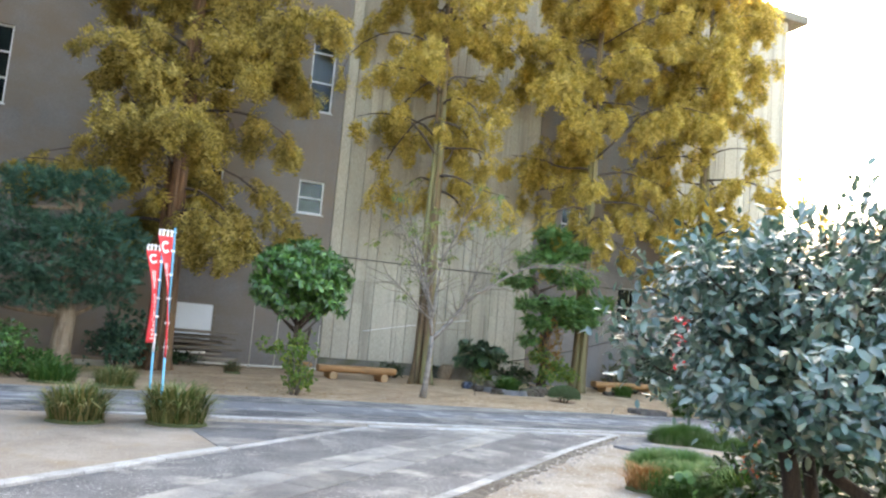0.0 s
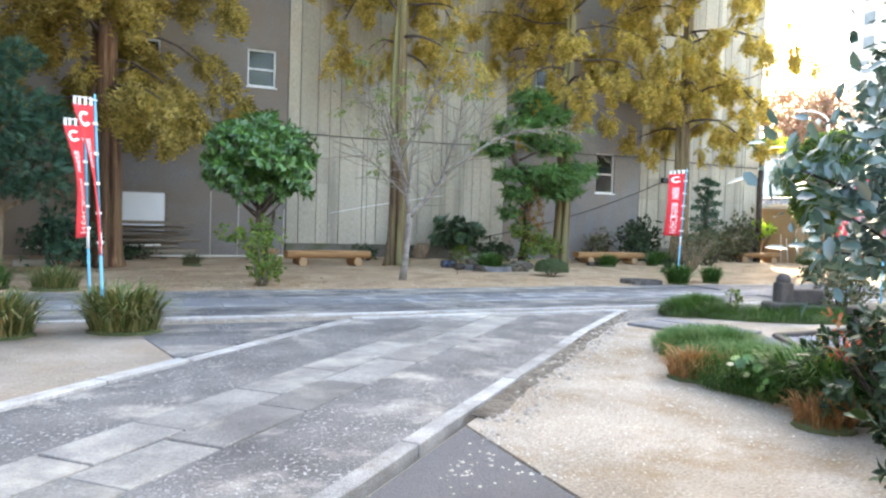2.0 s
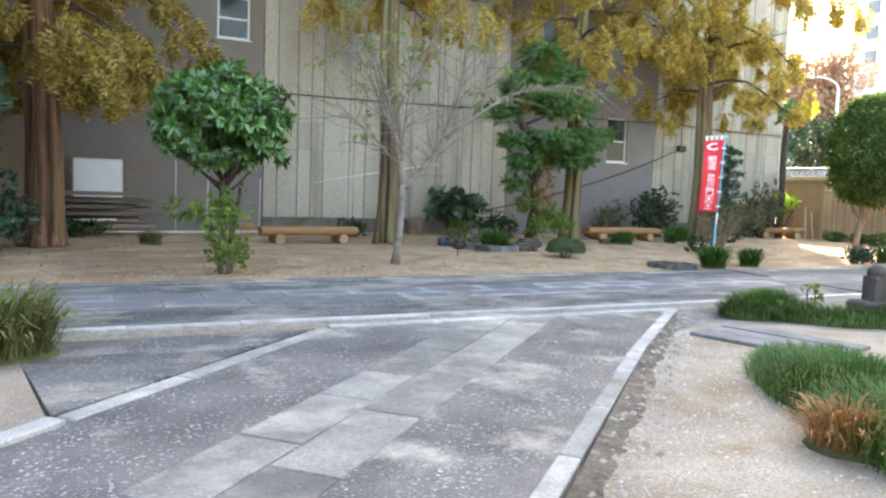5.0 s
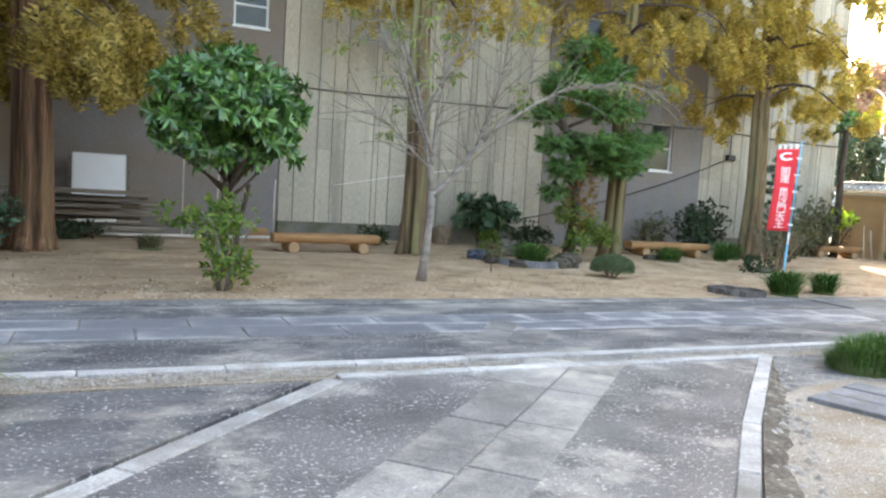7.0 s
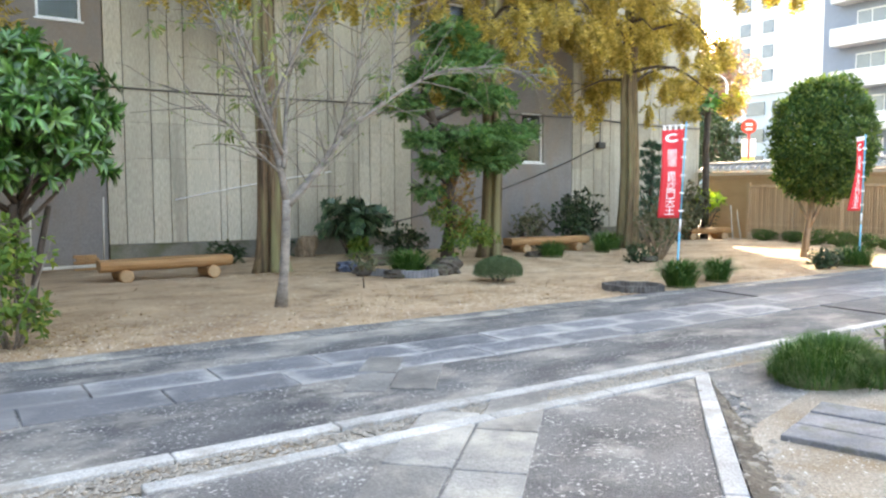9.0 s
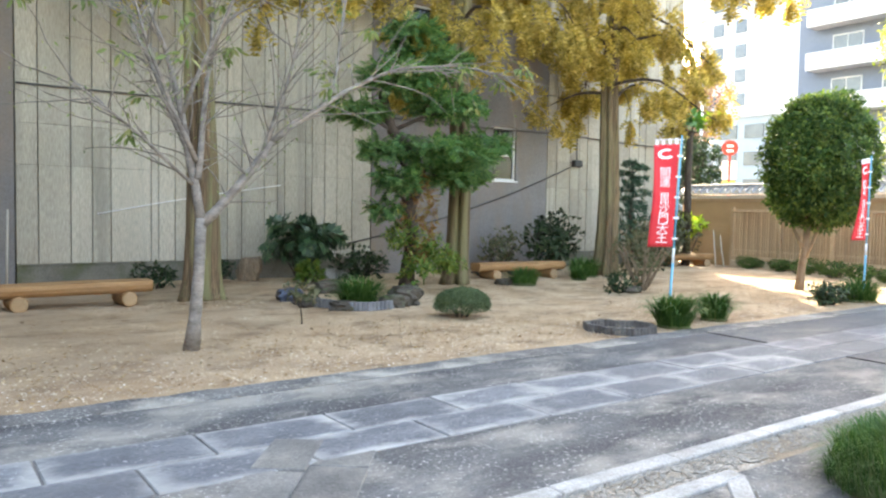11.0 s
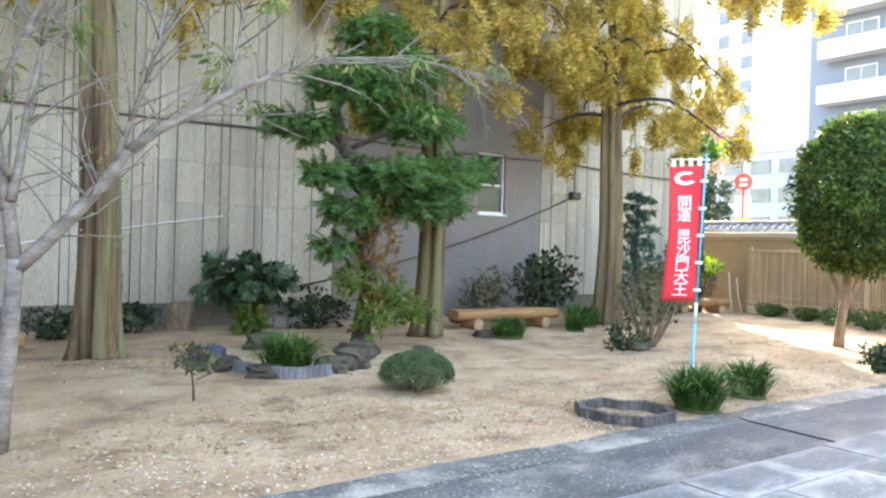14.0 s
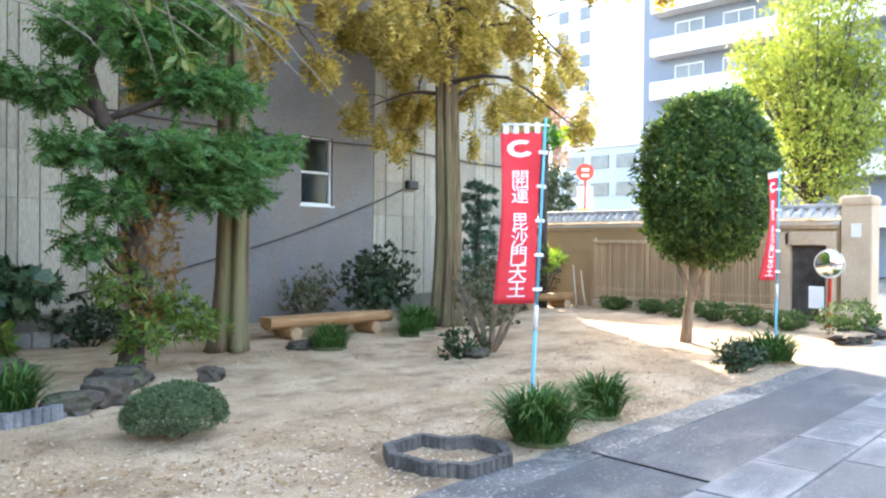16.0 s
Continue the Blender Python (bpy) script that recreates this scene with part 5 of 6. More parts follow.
def white_board():
    root = group("white_board", (1.53, 23.8, 0.0), -3, "blank white notice board on two posts", "board")
    part("panel", box_bm((1.04, 0.03, 1.0), (0, 0, 1.31), 0.008), "white", root)
    bm = bmesh.new()
    for size, at in (((1.10, 0.05, 0.04), (0, 0.012, 1.83)), ((1.10, 0.05, 0.04), (0, 0.012, 0.79)), ((0.04, 0.05, 1.0), (-0.54, 0.012, 1.31)), ((0.04, 0.05, 1.0), (0.54, 0.012, 1.31))):
        box_bm(size, at, 0.006, bm)
    part("rim", bm, "alu", root)
    for x in (-0.62, 0.62):
        part("post", box_bm((0.05, 0.05, 1.9), (x, 0.06, 0.95), 0.006), "timber", root)


white_board()


def timber_stack():
    g = random.Random(5)
    for k in range(17):
        row, col = divmod(k, 3)
        size = (g.uniform(2.3, 3.3), g.uniform(0.16, 0.24), g.uniform(0.05, 0.10))
        ob = part("plank", box_bm(size, (0, 0, size[2] / 2), 0.01), "timber")
        ob.matrix_world = pose(1.05 + g.uniform(-0.25, 0.3), 22.75 + 0.27 * col, 0.20 + 0.155 * row + (0.02 if col == 1 else 0), 0, 0, g.uniform(-2, 3))
        tagged(ob, "weathered brown plank lying on the timber stack", "plank", "stacked planks")
    for x in (0.1, 2.0):
        ob = part("bearer", box_bm((0.12, 0.95, 0.2), (0, 0, 0.1), 0.01), "timber")
        ob.matrix_world = pose(x, 23.0, 0.0)
        tagged(ob, "rough wooden bearer under the planks", "beam", "stacked planks")
    for a, b, r in (((1.6, 22.45, 0.13), (5.5, 23.0, 0.12), 0.035), ((-1.3, 22.3, 0.34), (1.9, 22.45, 0.42), 0.035)):
        v, f = tube([(sag(a, b, 0.01, 5), [r] * 5)], 8)
        tagged(raw("pale_pole", v, f, "timber_pale", smooth=True), "long pale pole lying along the wall foot", "pole", "loose poles")
    for x, y, h, lean in ((3.32, 23.5, 1.95, 0.0), (4.08, 23.5, 1.62, 0.04), (5.45, 23.6, 1.5, 0.03)):
        v, f = tube([(np.array([(x, y, -0.05), (x + lean, y, h)]), [0.02, 0.018])], 8)
        tagged(raw("stake", v, f, "timber_pale", smooth=True), "thin pale stake standing in the soil", "stake", "thin stakes")
    ob = group("scrap_block", (0.1, 22.0, 0.0), 8, "pale flat block beside the pine", "block")
    part("block", box_bm((0.9, 0.3, 0.14), (0, 0, 0.07), 0.02), "timber_pale", ob)
    ob.matrix_world = pose(-0.95, 20.4, 0.0, 0, 0, 4)
    ob = group("brick_pile", (4.95, 23.4, 0.0), 0, "small stack of old bricks by the wall", "bricks")
    for row in range(5):
        for k in range(2):
            part("brick", box_bm((0.21, 0.1, 0.058), (0.22 * k + 0.05 * (row % 2), 0, 0.03 + 0.062 * row), 0.004), "log", ob)


timber_stack()


def leaning_sticks():
    for x, y, h, lean in ((25.0, 22.35, 1.15, 0.25), (25.15, 22.2, 1.0, 0.18)):
        ln = np.array([(x - lean, y - 0.3, -0.02), (x - 0.3 * lean, y - 0.1, 0.5 * h), (x, y, h)])
        v, f = tube([(ln, [0.02, 0.018, 0.015])], 8)
        tagged(raw("stick", v, f, "timber_pale", smooth=True), "thin pale stick leaning by the fence", "stick", "leaning sticks")


leaning_sticks()


def rock(name, place, size, turn, seed, material="rock", label="rough grey garden rock", tags="rocks round the dry pond", sink=0.15):
    g = np.random.default_rng(seed)
    bm = bmesh.new()
    bmesh.ops.create_icosphere(bm, subdivisions=3, radius=1)
    off = g.uniform(0, 50, 3)
    for v in bm.verts:
        q = v.co * 1.4 + Vector(off)
        v.co *= 1 + 0.5 * noise.noise(q) + 0.3 * noise.noise(q * 2.7) + 0.14 * noise.noise(q * 6)
        v.co.z = min(v.co.z, 0.75 + 0.1 * noise.noise(q * 2))
        v.co = Vector((v.co.x * size[0], v.co.y * size[1], v.co.z * size[2]))
    ob = part(name, bm, material)
    ob.matrix_world = pose(place[0], place[1], relief(*place) + size[2] * (0.75 - sink), 0, 0, turn)
    return tagged(ob, label, "rock", tags)


for k, (x, y, a, b, c, t) in enumerate(((9.3, 19.2, 0.38, 0.25, 0.16, 20), (9.55, 18.45, 0.3, 0.2, 0.14, -10), (10.45, 18.4, 0.4, 0.22, 0.2, 10), (10.95, 18.75, 0.45, 0.3, 0.26, 40), (11.3, 19.35, 0.35, 0.3, 0.24, 0),
                                     (9.45, 20.3, 0.35, 0.25, 0.17, 60), (11.6, 19.6, 0.3, 0.25, 0.22, 0), (10.6, 20.9, 0.5, 0.3, 0.22, 15), (12.4, 19.2, 0.25, 0.2, 0.15, 15), (14.7, 20.55, 0.3, 0.22, 0.12, 5), (15.3, 20.9, 0.25, 0.2, 0.1, 5),
                                     (16.3, 18.3, 0.28, 0.2, 0.13, 0), (17.0, 22.6, 0.6, 0.25, 0.24, 5), (15.9, 22.7, 0.5, 0.25, 0.2, -8))):
    rock("rock", (x, y), (0.72 * a, 0.75 * b, 0.78 * c), t, 200 + k)
rock("rock", (10.05, 23.6), (0.24, 0.2, 0.42), 0, 240, "bark_pale", "upright tan stone beside the trunk", "upright stones", 0.3)
rock("rock", (9.45, 20.2), (0.26, 0.16, 0.16), 25, 245, "pond_blue", "dark blue slanting stone beside the pond")
rock("rock", (20.1, 15.6), (0.2, 0.13, 0.07), 20, 241, "rock", "small flat stone in the sunlight", "stones in the sun")
rock("rock", (22.2, 14.75), (0.5, 0.3, 0.13), 0, 242, "rock", "low flat stone by the lane", "stones in the sun")
rock("rock", (23.3, 14.8), (0.45, 0.3, 0.15), 30, 243, "rock", "low flat stone by the lane", "stones in the sun")


POST = {}


def palisade(root, corners, closed, radius, height, material, seed):
    """A low edging of short round posts set side by side along a line, every post an object of its own."""
    g = random.Random(seed)
    if (radius, height) not in POST:
        bm = bmesh.new()
        bmesh.ops.create_cone(bm, cap_ends=True, segments=10, radius1=radius, radius2=radius * 0.94, depth=height, matrix=pose(0, 0, height / 2))
        me = bpy.data.meshes.new("post")
        bm.to_mesh(me)
        bm.free()
        me.materials.append(M[material])
        POST[(radius, height)] = me
    for a, b in zip(corners, corners[1:] + corners[:1] if closed else corners[1:]):
        a, b = Vector(a), Vector(b)
        n = max(1, round((b - a).length / (1.5 * radius)))
        for k in range(n):
            m = a + (b - a) * (k / n)
            ob = new("post", POST[(radius, height)])
            ob.parent = root
            ob.matrix_local = pose(m.x, m.y, -0.05 + g.uniform(-0.004, 0.004), g.uniform(-2, 2), g.uniform(-2, 2), g.uniform(0, 90))


def stone_ring():
    root = group("stone_ring", (11.95, 14.88, 0.0), 0, "low ring of dark round palisade posts on the soil", "planter")
    palisade(root, [(-0.46, 0.14), (-0.30, 0.36), (0.10, 0.38), (0.17, 0.16), (0.36, 0.04), (0.34, -0.25), (0.14, -0.47), (-0.26, -0.46), (-0.44, -0.18)], True, 0.042, 0.15, "stone_ring", 9)
    pond = group("pond_edging", (10.0, 18.5, 0.0), 0, "low grey palisade edging round the dry pond", "edging")
    palisade(pond, [(-0.65, 0.75), (-0.56, 0.35), (-0.42, -0.12), (-0.15, -0.36), (0.25, -0.30), (0.62, 0.02), (0.95, 0.12)], False, 0.05, 0.20, "pond_stone", 10)


stone_ring()


def low_wall():
    """A short row of pale blocks at the wall foot."""
    root = group("block_row", (12.1, 23.55, 0.0), -3, "short row of pale grey blocks by the wall foot", "blocks")
    for k in range(4):
        part("block", box_bm((0.27, 0.2, 0.24 + 0.02 * (k % 2)), (-0.45 + 0.29 * k, 0.01 * (k % 2), 0.11), 0.02), "kerb_worn", root)


low_wall()


def meter_post():
    root = group("meter_post", (8.98, 23.6, 0.0), 0, "slim black box on a thin dark post", "post")
    part("pole", box_bm((0.05, 0.05, 0.62), (0, 0, 0.29), 0.008), "black", root)
    part("case", box_bm((0.14, 0.10, 0.46), (0, 0, 0.80), 0.02, segments=2), "black", root)
    part("lid", box_bm((0.11, 0.012, 0.12), (0, -0.055, 0.92), 0.004), "alu", root)


meter_post()


# ---- banners ----
def banner_text(body, size):
    """The outline of lettering as vertices and faces, one sign below another."""
    curve = bpy.data.curves.new("lettering", "FONT")
    curve.body, curve.size, curve.align_x, curve.space_line = body, size, "CENTER", 0.86
    curve.resolution_u = 2
    ob = bpy.data.objects.new("lettering", curve)
    scene.collection.objects.link(ob)
    me = ob.evaluated_get(bpy.context.evaluated_depsgraph_get()).to_mesh()
    v = np.array([x.co[:] for x in me.vertices]).reshape(-1, 3)
    f = [list(p.vertices) for p in me.polygons]
    bpy.data.objects.remove(ob)
    bpy.data.curves.remove(curve)
    return v, f


LETTERS = banner_text("\n".join("開運"), 0.30), banner_text("\n".join("毘沙門天王"), 0.30)


def flag(place, turn, label, width=0.6, height=1.85, top=2.95, lean=0.0, twist=0.0, lettered=True, sweep=0.0, taper=0.0):
    """A red upright banner on a blue pole; the cloth hangs from a top rod to the side of the pole."""
    root = group("banner", (*place, 0.0), turn, label, "banner", "red banners along the lane")

    def cloth(u, z, off=0.0):
        """u: 0 at the pole to 1; z from 0 at the top to 1 at the bottom."""
        a = twist * z
        x = -u * width * (1 - taper * (1 - z)) * math.cos(a) + lean * (top - z * height) - sweep * z * z * u
        y = u * width * math.sin(a) + 0.035 * math.sin(5 * z + 2.5 * u) * (0.2 + u) - off
        return (x - 0.03, y, top - 0.06 - z * height - 0.03 * u * (1 - z))

    n, m = 10, 26
    v = [cloth(i / n, j / m) for j in range(m + 1) for i in range(n + 1)]
    f = [[j * (n + 1) + i, j * (n + 1) + i + 1, (j + 1) * (n + 1) + i + 1, (j + 1) * (n + 1) + i] for j in range(m) for i in range(n)]
    ob = raw("cloth", v, f, "red", root, smooth=True)
    thick = ob.modifiers.new("thickness", "SOLIDIFY")
    thick.thickness, thick.offset = 0.004, 0
    if lettered:
        for (lv, lf), z0, hz in ((LETTERS[0], 0.225, 0.19), (LETTERS[1], 0.475, 0.485)):
            lo, hi = lv.min(0), lv.max(0)
            q = [cloth(0.5 - (x - (lo[0] + hi[0]) / 2) / (hi[0] - lo[0]) * 0.46, z0 + (hi[1] - y) / (hi[1] - lo[1]) * hz, 0.009) for x, y, _ in lv]
            raw("lettering", q, lf, "white_cloth", root, "white lettering")
        mark, k = [], 12
        for i in range(k + 1):
            a = math.pi * (0.30 + 1.5 * i / k)
            for r in (0.13 - 0.015 * i / k, 0.225):
                mark.append(cloth(0.5 - 1.55 * r * math.cos(a), 0.095 - 0.30 * r * math.sin(a) * 0.75, 0.009))
        raw("emblem", mark, [[2 * i, 2 * i + 1, 2 * i + 3, 2 * i + 2] for i in range(k)], "white_cloth", root, "white curved emblem")
    split = 0.45 * top
    px = lambda z: lean * z
    v, f = tube([(np.array([(px(-0.1), 0, -0.1), (px(0.9), 0, 0.9)]), [0.017, 0.017])], 10)
    raw("lower_pole", v, f, "pole_blue", root, smooth=True)
    v, f = tube([(np.array([(px(0.9), 0, 0.9), (px(1.12), 0, 1.12)]), [0.019, 0.019])], 10)
    raw("coupling", v, f, "pole_white", root, smooth=True)
    v, f = tube([(np.array([(px(1.12), 0, 1.12), (px(top + 0.06), 0, top + 0.06)]), [0.014, 0.012])], 10)
    raw("upper_pole", v, f, "pole_blue", root, smooth=True)
    v, f = tube([(np.array([(px(top) + 0.04, 0, top), (px(top) - width * (1 - taper) - 0.03, 0.0, top - 0.02)]), [0.008, 0.008])], 8)
    raw("top_rod", v, f, "pole_white", root, smooth=True)
    for k in range(4):
        x, y, z = cloth(0.25 * k + 0.12, 0.0)
        part("loop", box_bm((0.05, 0.012, 0.09), (x, y, z + 0.035), 0.004), "white_cloth", root)
    for k in range(5):
        z = 0.12 + 0.2 * k
        x, y, h = cloth(0.0, z)
        part("tie", box_bm((0.09, 0.03, 0.03), (x + 0.02, y, h), 0.004), "white_cloth", root)
    return root


flag((13.0, 14.88), -25, "red banner with white lettering on a light blue pole", 0.39, 1.50, 2.70, 0.045, -0.10)
flag((18.97, 14.9), -30, "red banner on a blue pole beside the clipped tree", 0.25, 1.50, 2.74, 0.015, -0.45, sweep=0.12, taper=0.45)
flag((0.40, 10.05), 60, "red banner hanging slack beside the grass clump", 0.34, 1.60, 2.55, -0.09, -0.75, sweep=0.06)
flag((0.26, 11.0), 60, "red banner hanging slack at the lane", 0.36, 1.32, 2.42, -0.07, -0.5, sweep=0.12)
flag((13.26, 10.55), -40, "red banner on a white pole before the shrubs", -0.33, 1.55, 2.5, 0.0, 0.1)
flag((14.35, 10.65), -35, "red banner on a blue pole near the gate", -0.33, 1.55, 2.5, 0.0, 0.1)


# ---- the earth wall, fence and gate ----
def earth_wall():
    root = group("boundary_wall", (25.9, 19.5, 0), 0, "ochre earth wall with white plaster band and tiled coping", "wall")
    root.matrix_world = pose(0, 0, 0)
    root["kind"] = "structure"
    a, b = 15.95, WALL_Y - 0.02
    part("wall", box_bm((0.3, b - a, 2.12), (26.05, (a + b) / 2, 1.02), 0.01), "ochre", root)
    part("beam", box_bm((0.36, b - a, 0.10), (26.04, (a + b) / 2, 2.13), 0.012), "fence", root)
    part("plaster_band", box_bm((0.34, b - a, 0.10), (26.05, (a + b) / 2, 2.232)), "plaster", root)
    part("ridge", box_bm((0.24, b - a, 0.12), (26.05, (a + b) / 2, 2.60), 0.04, segments=2), "tile", root)
    tile = bpy.data.meshes.new("roof_tile")
    v, f = [], []
    for i in range(2):
        for j in range(7):
            s = math.pi * j / 6
            v.append((-0.36 * i, 0.075 * math.cos(s), 0.05 * math.sin(s) - 0.20 * i))
    f = [[j, j + 1, j + 8, j + 7] for j in range(6)] + [[7 + j for j in range(7)]]
    tile.from_pydata(v, [], f)
    tile.materials.append(M["tile"])
    cap = bpy.data.meshes.new("tile_cap")
    bm = bmesh.new()
    bmesh.ops.create_cone(bm, cap_ends=True, segments=12, radius1=0.07, radius2=0.065, depth=0.03, matrix=pose(-0.37, 0, -0.185, 0, 90, 0))
    bm.to_mesh(cap)
    bm.free()
    cap.materials.append(M["plaster"])
    n = int((b - a) / 0.235)
    for side, x in ((0, 26.0), (180, 26.1)):
        for k in range(n):
            y = a + (k + 0.5) * (b - a) / n
            for me in (tile, cap) if side == 0 else (tile,):
                ob = new(me.name, me)
                ob.matrix_world = pose(x, y, 2.56, 0, 0, side)
                ob.parent = root
        ob = part("eave_board", box_bm((0.40, b - a, 0.03), (26.05 + (-0.2 if side == 0 else 0.2), (a + b) / 2, 2.42), 0.0), "plaster", root)
        ob.data.transform(Matrix.Translation((26.05 + (-0.2 if side == 0 else 0.2), 0, 2.42)) @ pose(0, 0, 0, 0, -27 if side == 0 else 27, 0) @ Matrix.Translation((-26.05 - (-0.2 if side == 0 else 0.2), 0, -2.42)))


earth_wall()


def slat_fence():
    root = group("slat_fence", (25.55, 19.6, 0), 0, "brown wooden slat fence before the earth wall", "fence")
    root.matrix_world = pose(0, 0, 0)
    a, b, x = 17.2, 22.0, 25.5
    shared = {}
    part("top_rail", box_bm((0.16, b - a + 0.1, 0.09), (x, (a + b) / 2, 1.78), 0.012), "fence", root)
    part("middle_rail", box_bm((0.08, b - a, 0.07), (x + 0.03, (a + b) / 2, 0.52), 0.01), "fence", root)
    part("bottom_rail", box_bm((0.14, b - a, 0.10), (x, (a + b) / 2, 0.30), 0.012), "fence", root)
    part("base_sill", box_bm((0.2, b - a, 0.22), (x + 0.02, (a + b) / 2, 0.11), 0.02), "gatepost", root)
    for y in (a, a + 1.6, a + 3.2, b):
        piece(shared, "post", (0.11, 0.11, 1.9), (x, y, 0.95), 0, "fence", root)
    n = 58
    for k in range(n):
        piece(shared, "slat", (0.035, 0.045, 1.42), (x - 0.01, a + 0.09 + k * (b - a - 0.18) / (n - 1), 1.04), 0, "fence", root, 0.004)


slat_fence()


def gate():
    root = group("gate_post", (26.1, 15.6, 0), 0, "beige stone gate pillar with a rounded cap", "pillar")
    part("shaft", box_bm((0.62, 0.62, 2.62), (0, 0, 1.29), 0.04, segments=2), "gatepost", root)
    part("cap", box_bm((0.70, 0.70, 0.24), (0, 0, 2.70), 0.10, segments=3), "gatepost", root)
    part("base", box_bm((0.78, 0.78, 0.3), (0, 0, 0.13), 0.03), "gatepost", root)
    lamp = part("nameplate", box_bm((0.03, 0.2, 0.3), (-0.32, 0.0, 2.05), 0.008), "plaster", root)
    side = group("gate_wing", (25.75, 16.5, 0), 0, "beige plastered wing wall with a dark niche", "wall")
    part("wing", box_bm((0.28, 0.36, 2.05), (0, 0.62, 1.0), 0.015), "gatepost", side)
    part("wing", box_bm((0.28, 0.16, 2.05), (0, -0.42, 1.0), 0.015), "gatepost", side)
    part("lintel", box_bm((0.28, 0.9, 0.3), (0, 0.09, 1.87), 0.015), "gatepost", side)
    part("niche", box_bm((0.05, 0.88, 1.7), (0.11, 0.09, 0.85)), "stone_dark", side)


gate()


def traffic_mirror():
    root = group("traffic_mirror", (24.62, 15.78, 0), 0, "round convex mirror on a leaning red post", "mirror")
    v, f = tube([(np.array([(0, 0.03, -0.05), (0, 0.0, 1.1), (0, 0, 1.35)]), [0.04, 0.04, 0.035])], 10)
    raw("post", v, f, "red_paint", root, smooth=True)
    bm = bmesh.new()
    bmesh.ops.create_uvsphere(bm, u_segments=28, v_segments=14, radius=0.62)
    bmesh.ops.delete(bm, geom=[v for v in bm.verts if v.co.z < 0.552], context="VERTS")
    bmesh.ops.translate(bm, vec=(0, 0, -0.552), verts=bm.verts)
    bmesh.ops.transform(bm, matrix=pose(-0.06, 0, 1.33, 0, -90, 8), verts=bm.verts)
    part("glass", bm, "mirror", root, smooth=True)
    ring = [(-0.06, 0.285 * math.cos(a), 1.33 + 0.285 * math.sin(a)) for a in np.linspace(0, 2 * math.pi, 30)]
    v, f = tube([(np.array(ring), [0.018] * 30)], 8)
    raw("rim", v, f, "plaster", root, smooth=True)
    part("plate", box_bm((0.02, 0.3, 0.46), (-0.06, 0.25, 0.62), 0.006), "white", root)


traffic_mirror()
for k, (x, y, a, b, c) in enumerate(((24.75, 20.9, 0.6, 0.45, 0.26), (24.6, 19.8, 0.55, 0.4, 0.24), (24.3, 18.9, 0.7, 0.5, 0.3), (24.0, 18.0, 0.7, 0.5, 0.32), (23.6, 17.1, 0.75, 0.5, 0.32), (23.4, 16.2, 0.6, 0.5, 0.3))):
    shrub((x, y), (0.8 * a, 0.8 * b, 0.72 * c), 420, 6, 0.05, "topiary", 300 + k, "low clipped azalea mound along the fence", inner=0.6, group_tag="clipped mounds by the fence")
shrub((23.2, 15.0), (0.85, 0.55, 0.36), 520, 6, 0.055, "topiary", 310, "broad clipped mound beside the gate", inner=0.6, group_tag="clipped mounds by the fence")


def slim_tree():
    g = np.random.default_rng(77)
    root = group("slim_tree", (24.35, 22.9, 0), 0, "slim dark-stemmed tree with large leaves, some yellow", "tree")
    lines = [(np.array([(0, 0, -0.05), (0.03, 0, 1.5), (-0.02, 0, 3.0), (0.05, 0, 4.3)]), [0.14, 0.12, 0.11, 0.10])]
    for k in range(6):
        lines.append((bend((0.05, 0, 4.2), (math.cos(k * 1.05), math.sin(k * 1.05), 0.5), 0.5, 0.1, 3, 0.1, g), np.linspace(0.03, 0.01, 4)))
    v, f = tube(lines, 9)
    raw("trunk", v, f, "bark_dark", root, smooth=True)
    scatter("crown", LEAF_FOLD, *rosettes(g, (0.05, 0, 4.55), (0.55, 0.5, 0.25), 16, 5, 0.34, 0.4), "broad", root)
    scatter("yellow_leaves", LEAF_FOLD, *rosettes(g, (0.30, -0.75, 4.65), (0.22, 0.22, 0.16), 10, 5, 0.26, 0.3), "lime", root, "yellowing leaves in the sun")


slim_tree()


# ---- the bed beside the gravel ----
def mound(name, place, radii, turn, blades, length, seed, label, material="grass", tall=0.25):
    """A low mound of soil covered with fine grass."""
    g = np.random.default_rng(seed)
    root = group(name, (*place, 0.0), turn, label, "grass")
    bm = bmesh.new()
    bmesh.ops.create_icosphere(bm, subdivisions=4, radius=1)
    for v in bm.verts:
        v.co = Vector((v.co.x * radii[0] * 0.92, v.co.y * radii[1] * 0.92, max(-0.05, v.co.z * tall * (1 + 0.2 * noise.noise(v.co * 3 + Vector((seed, 0, 0)))))))
    part("soil", bm, "moss", root, smooth=True)
    a, r = g.uniform(0, 6.28, blades), np.sqrt(g.uniform(0, 1, blades)) * 1.0
    x, y = r * np.cos(a), r * np.sin(a)
    z = tall * np.sqrt(np.maximum(0, 1 - r * r)) - 0.02
    flow = np.stack([np.cos(a) * (0.4 + r) + 0.5 * np.sin(5 * x), np.sin(a) * (0.4 + r) + 0.5 * np.cos(4 * y), g.uniform(0.3, 1.3, blades)], 1) + g.normal(0, 0.35, (blades, 3))
    z = z - 0.05 * tall / 0.2 * np.maximum(0, np.sin(9 * x + seed) * np.cos(8 * y))
    ob = scatter("tuft", BLADE, np.stack([x * radii[0], y * radii[1], z], 1), flow, np.tile([0, 0, 1.0], (blades, 1)), g.uniform(0.35, 1.25, blades) * length, material, root, width=0.5)
    return root


mound("grass_mound", (8.95, 10.0), (0.75, 0.42, 0.0), 15, 4200, 0.17, 401, "round mound of fine dark green grass", "grass", 0.20)
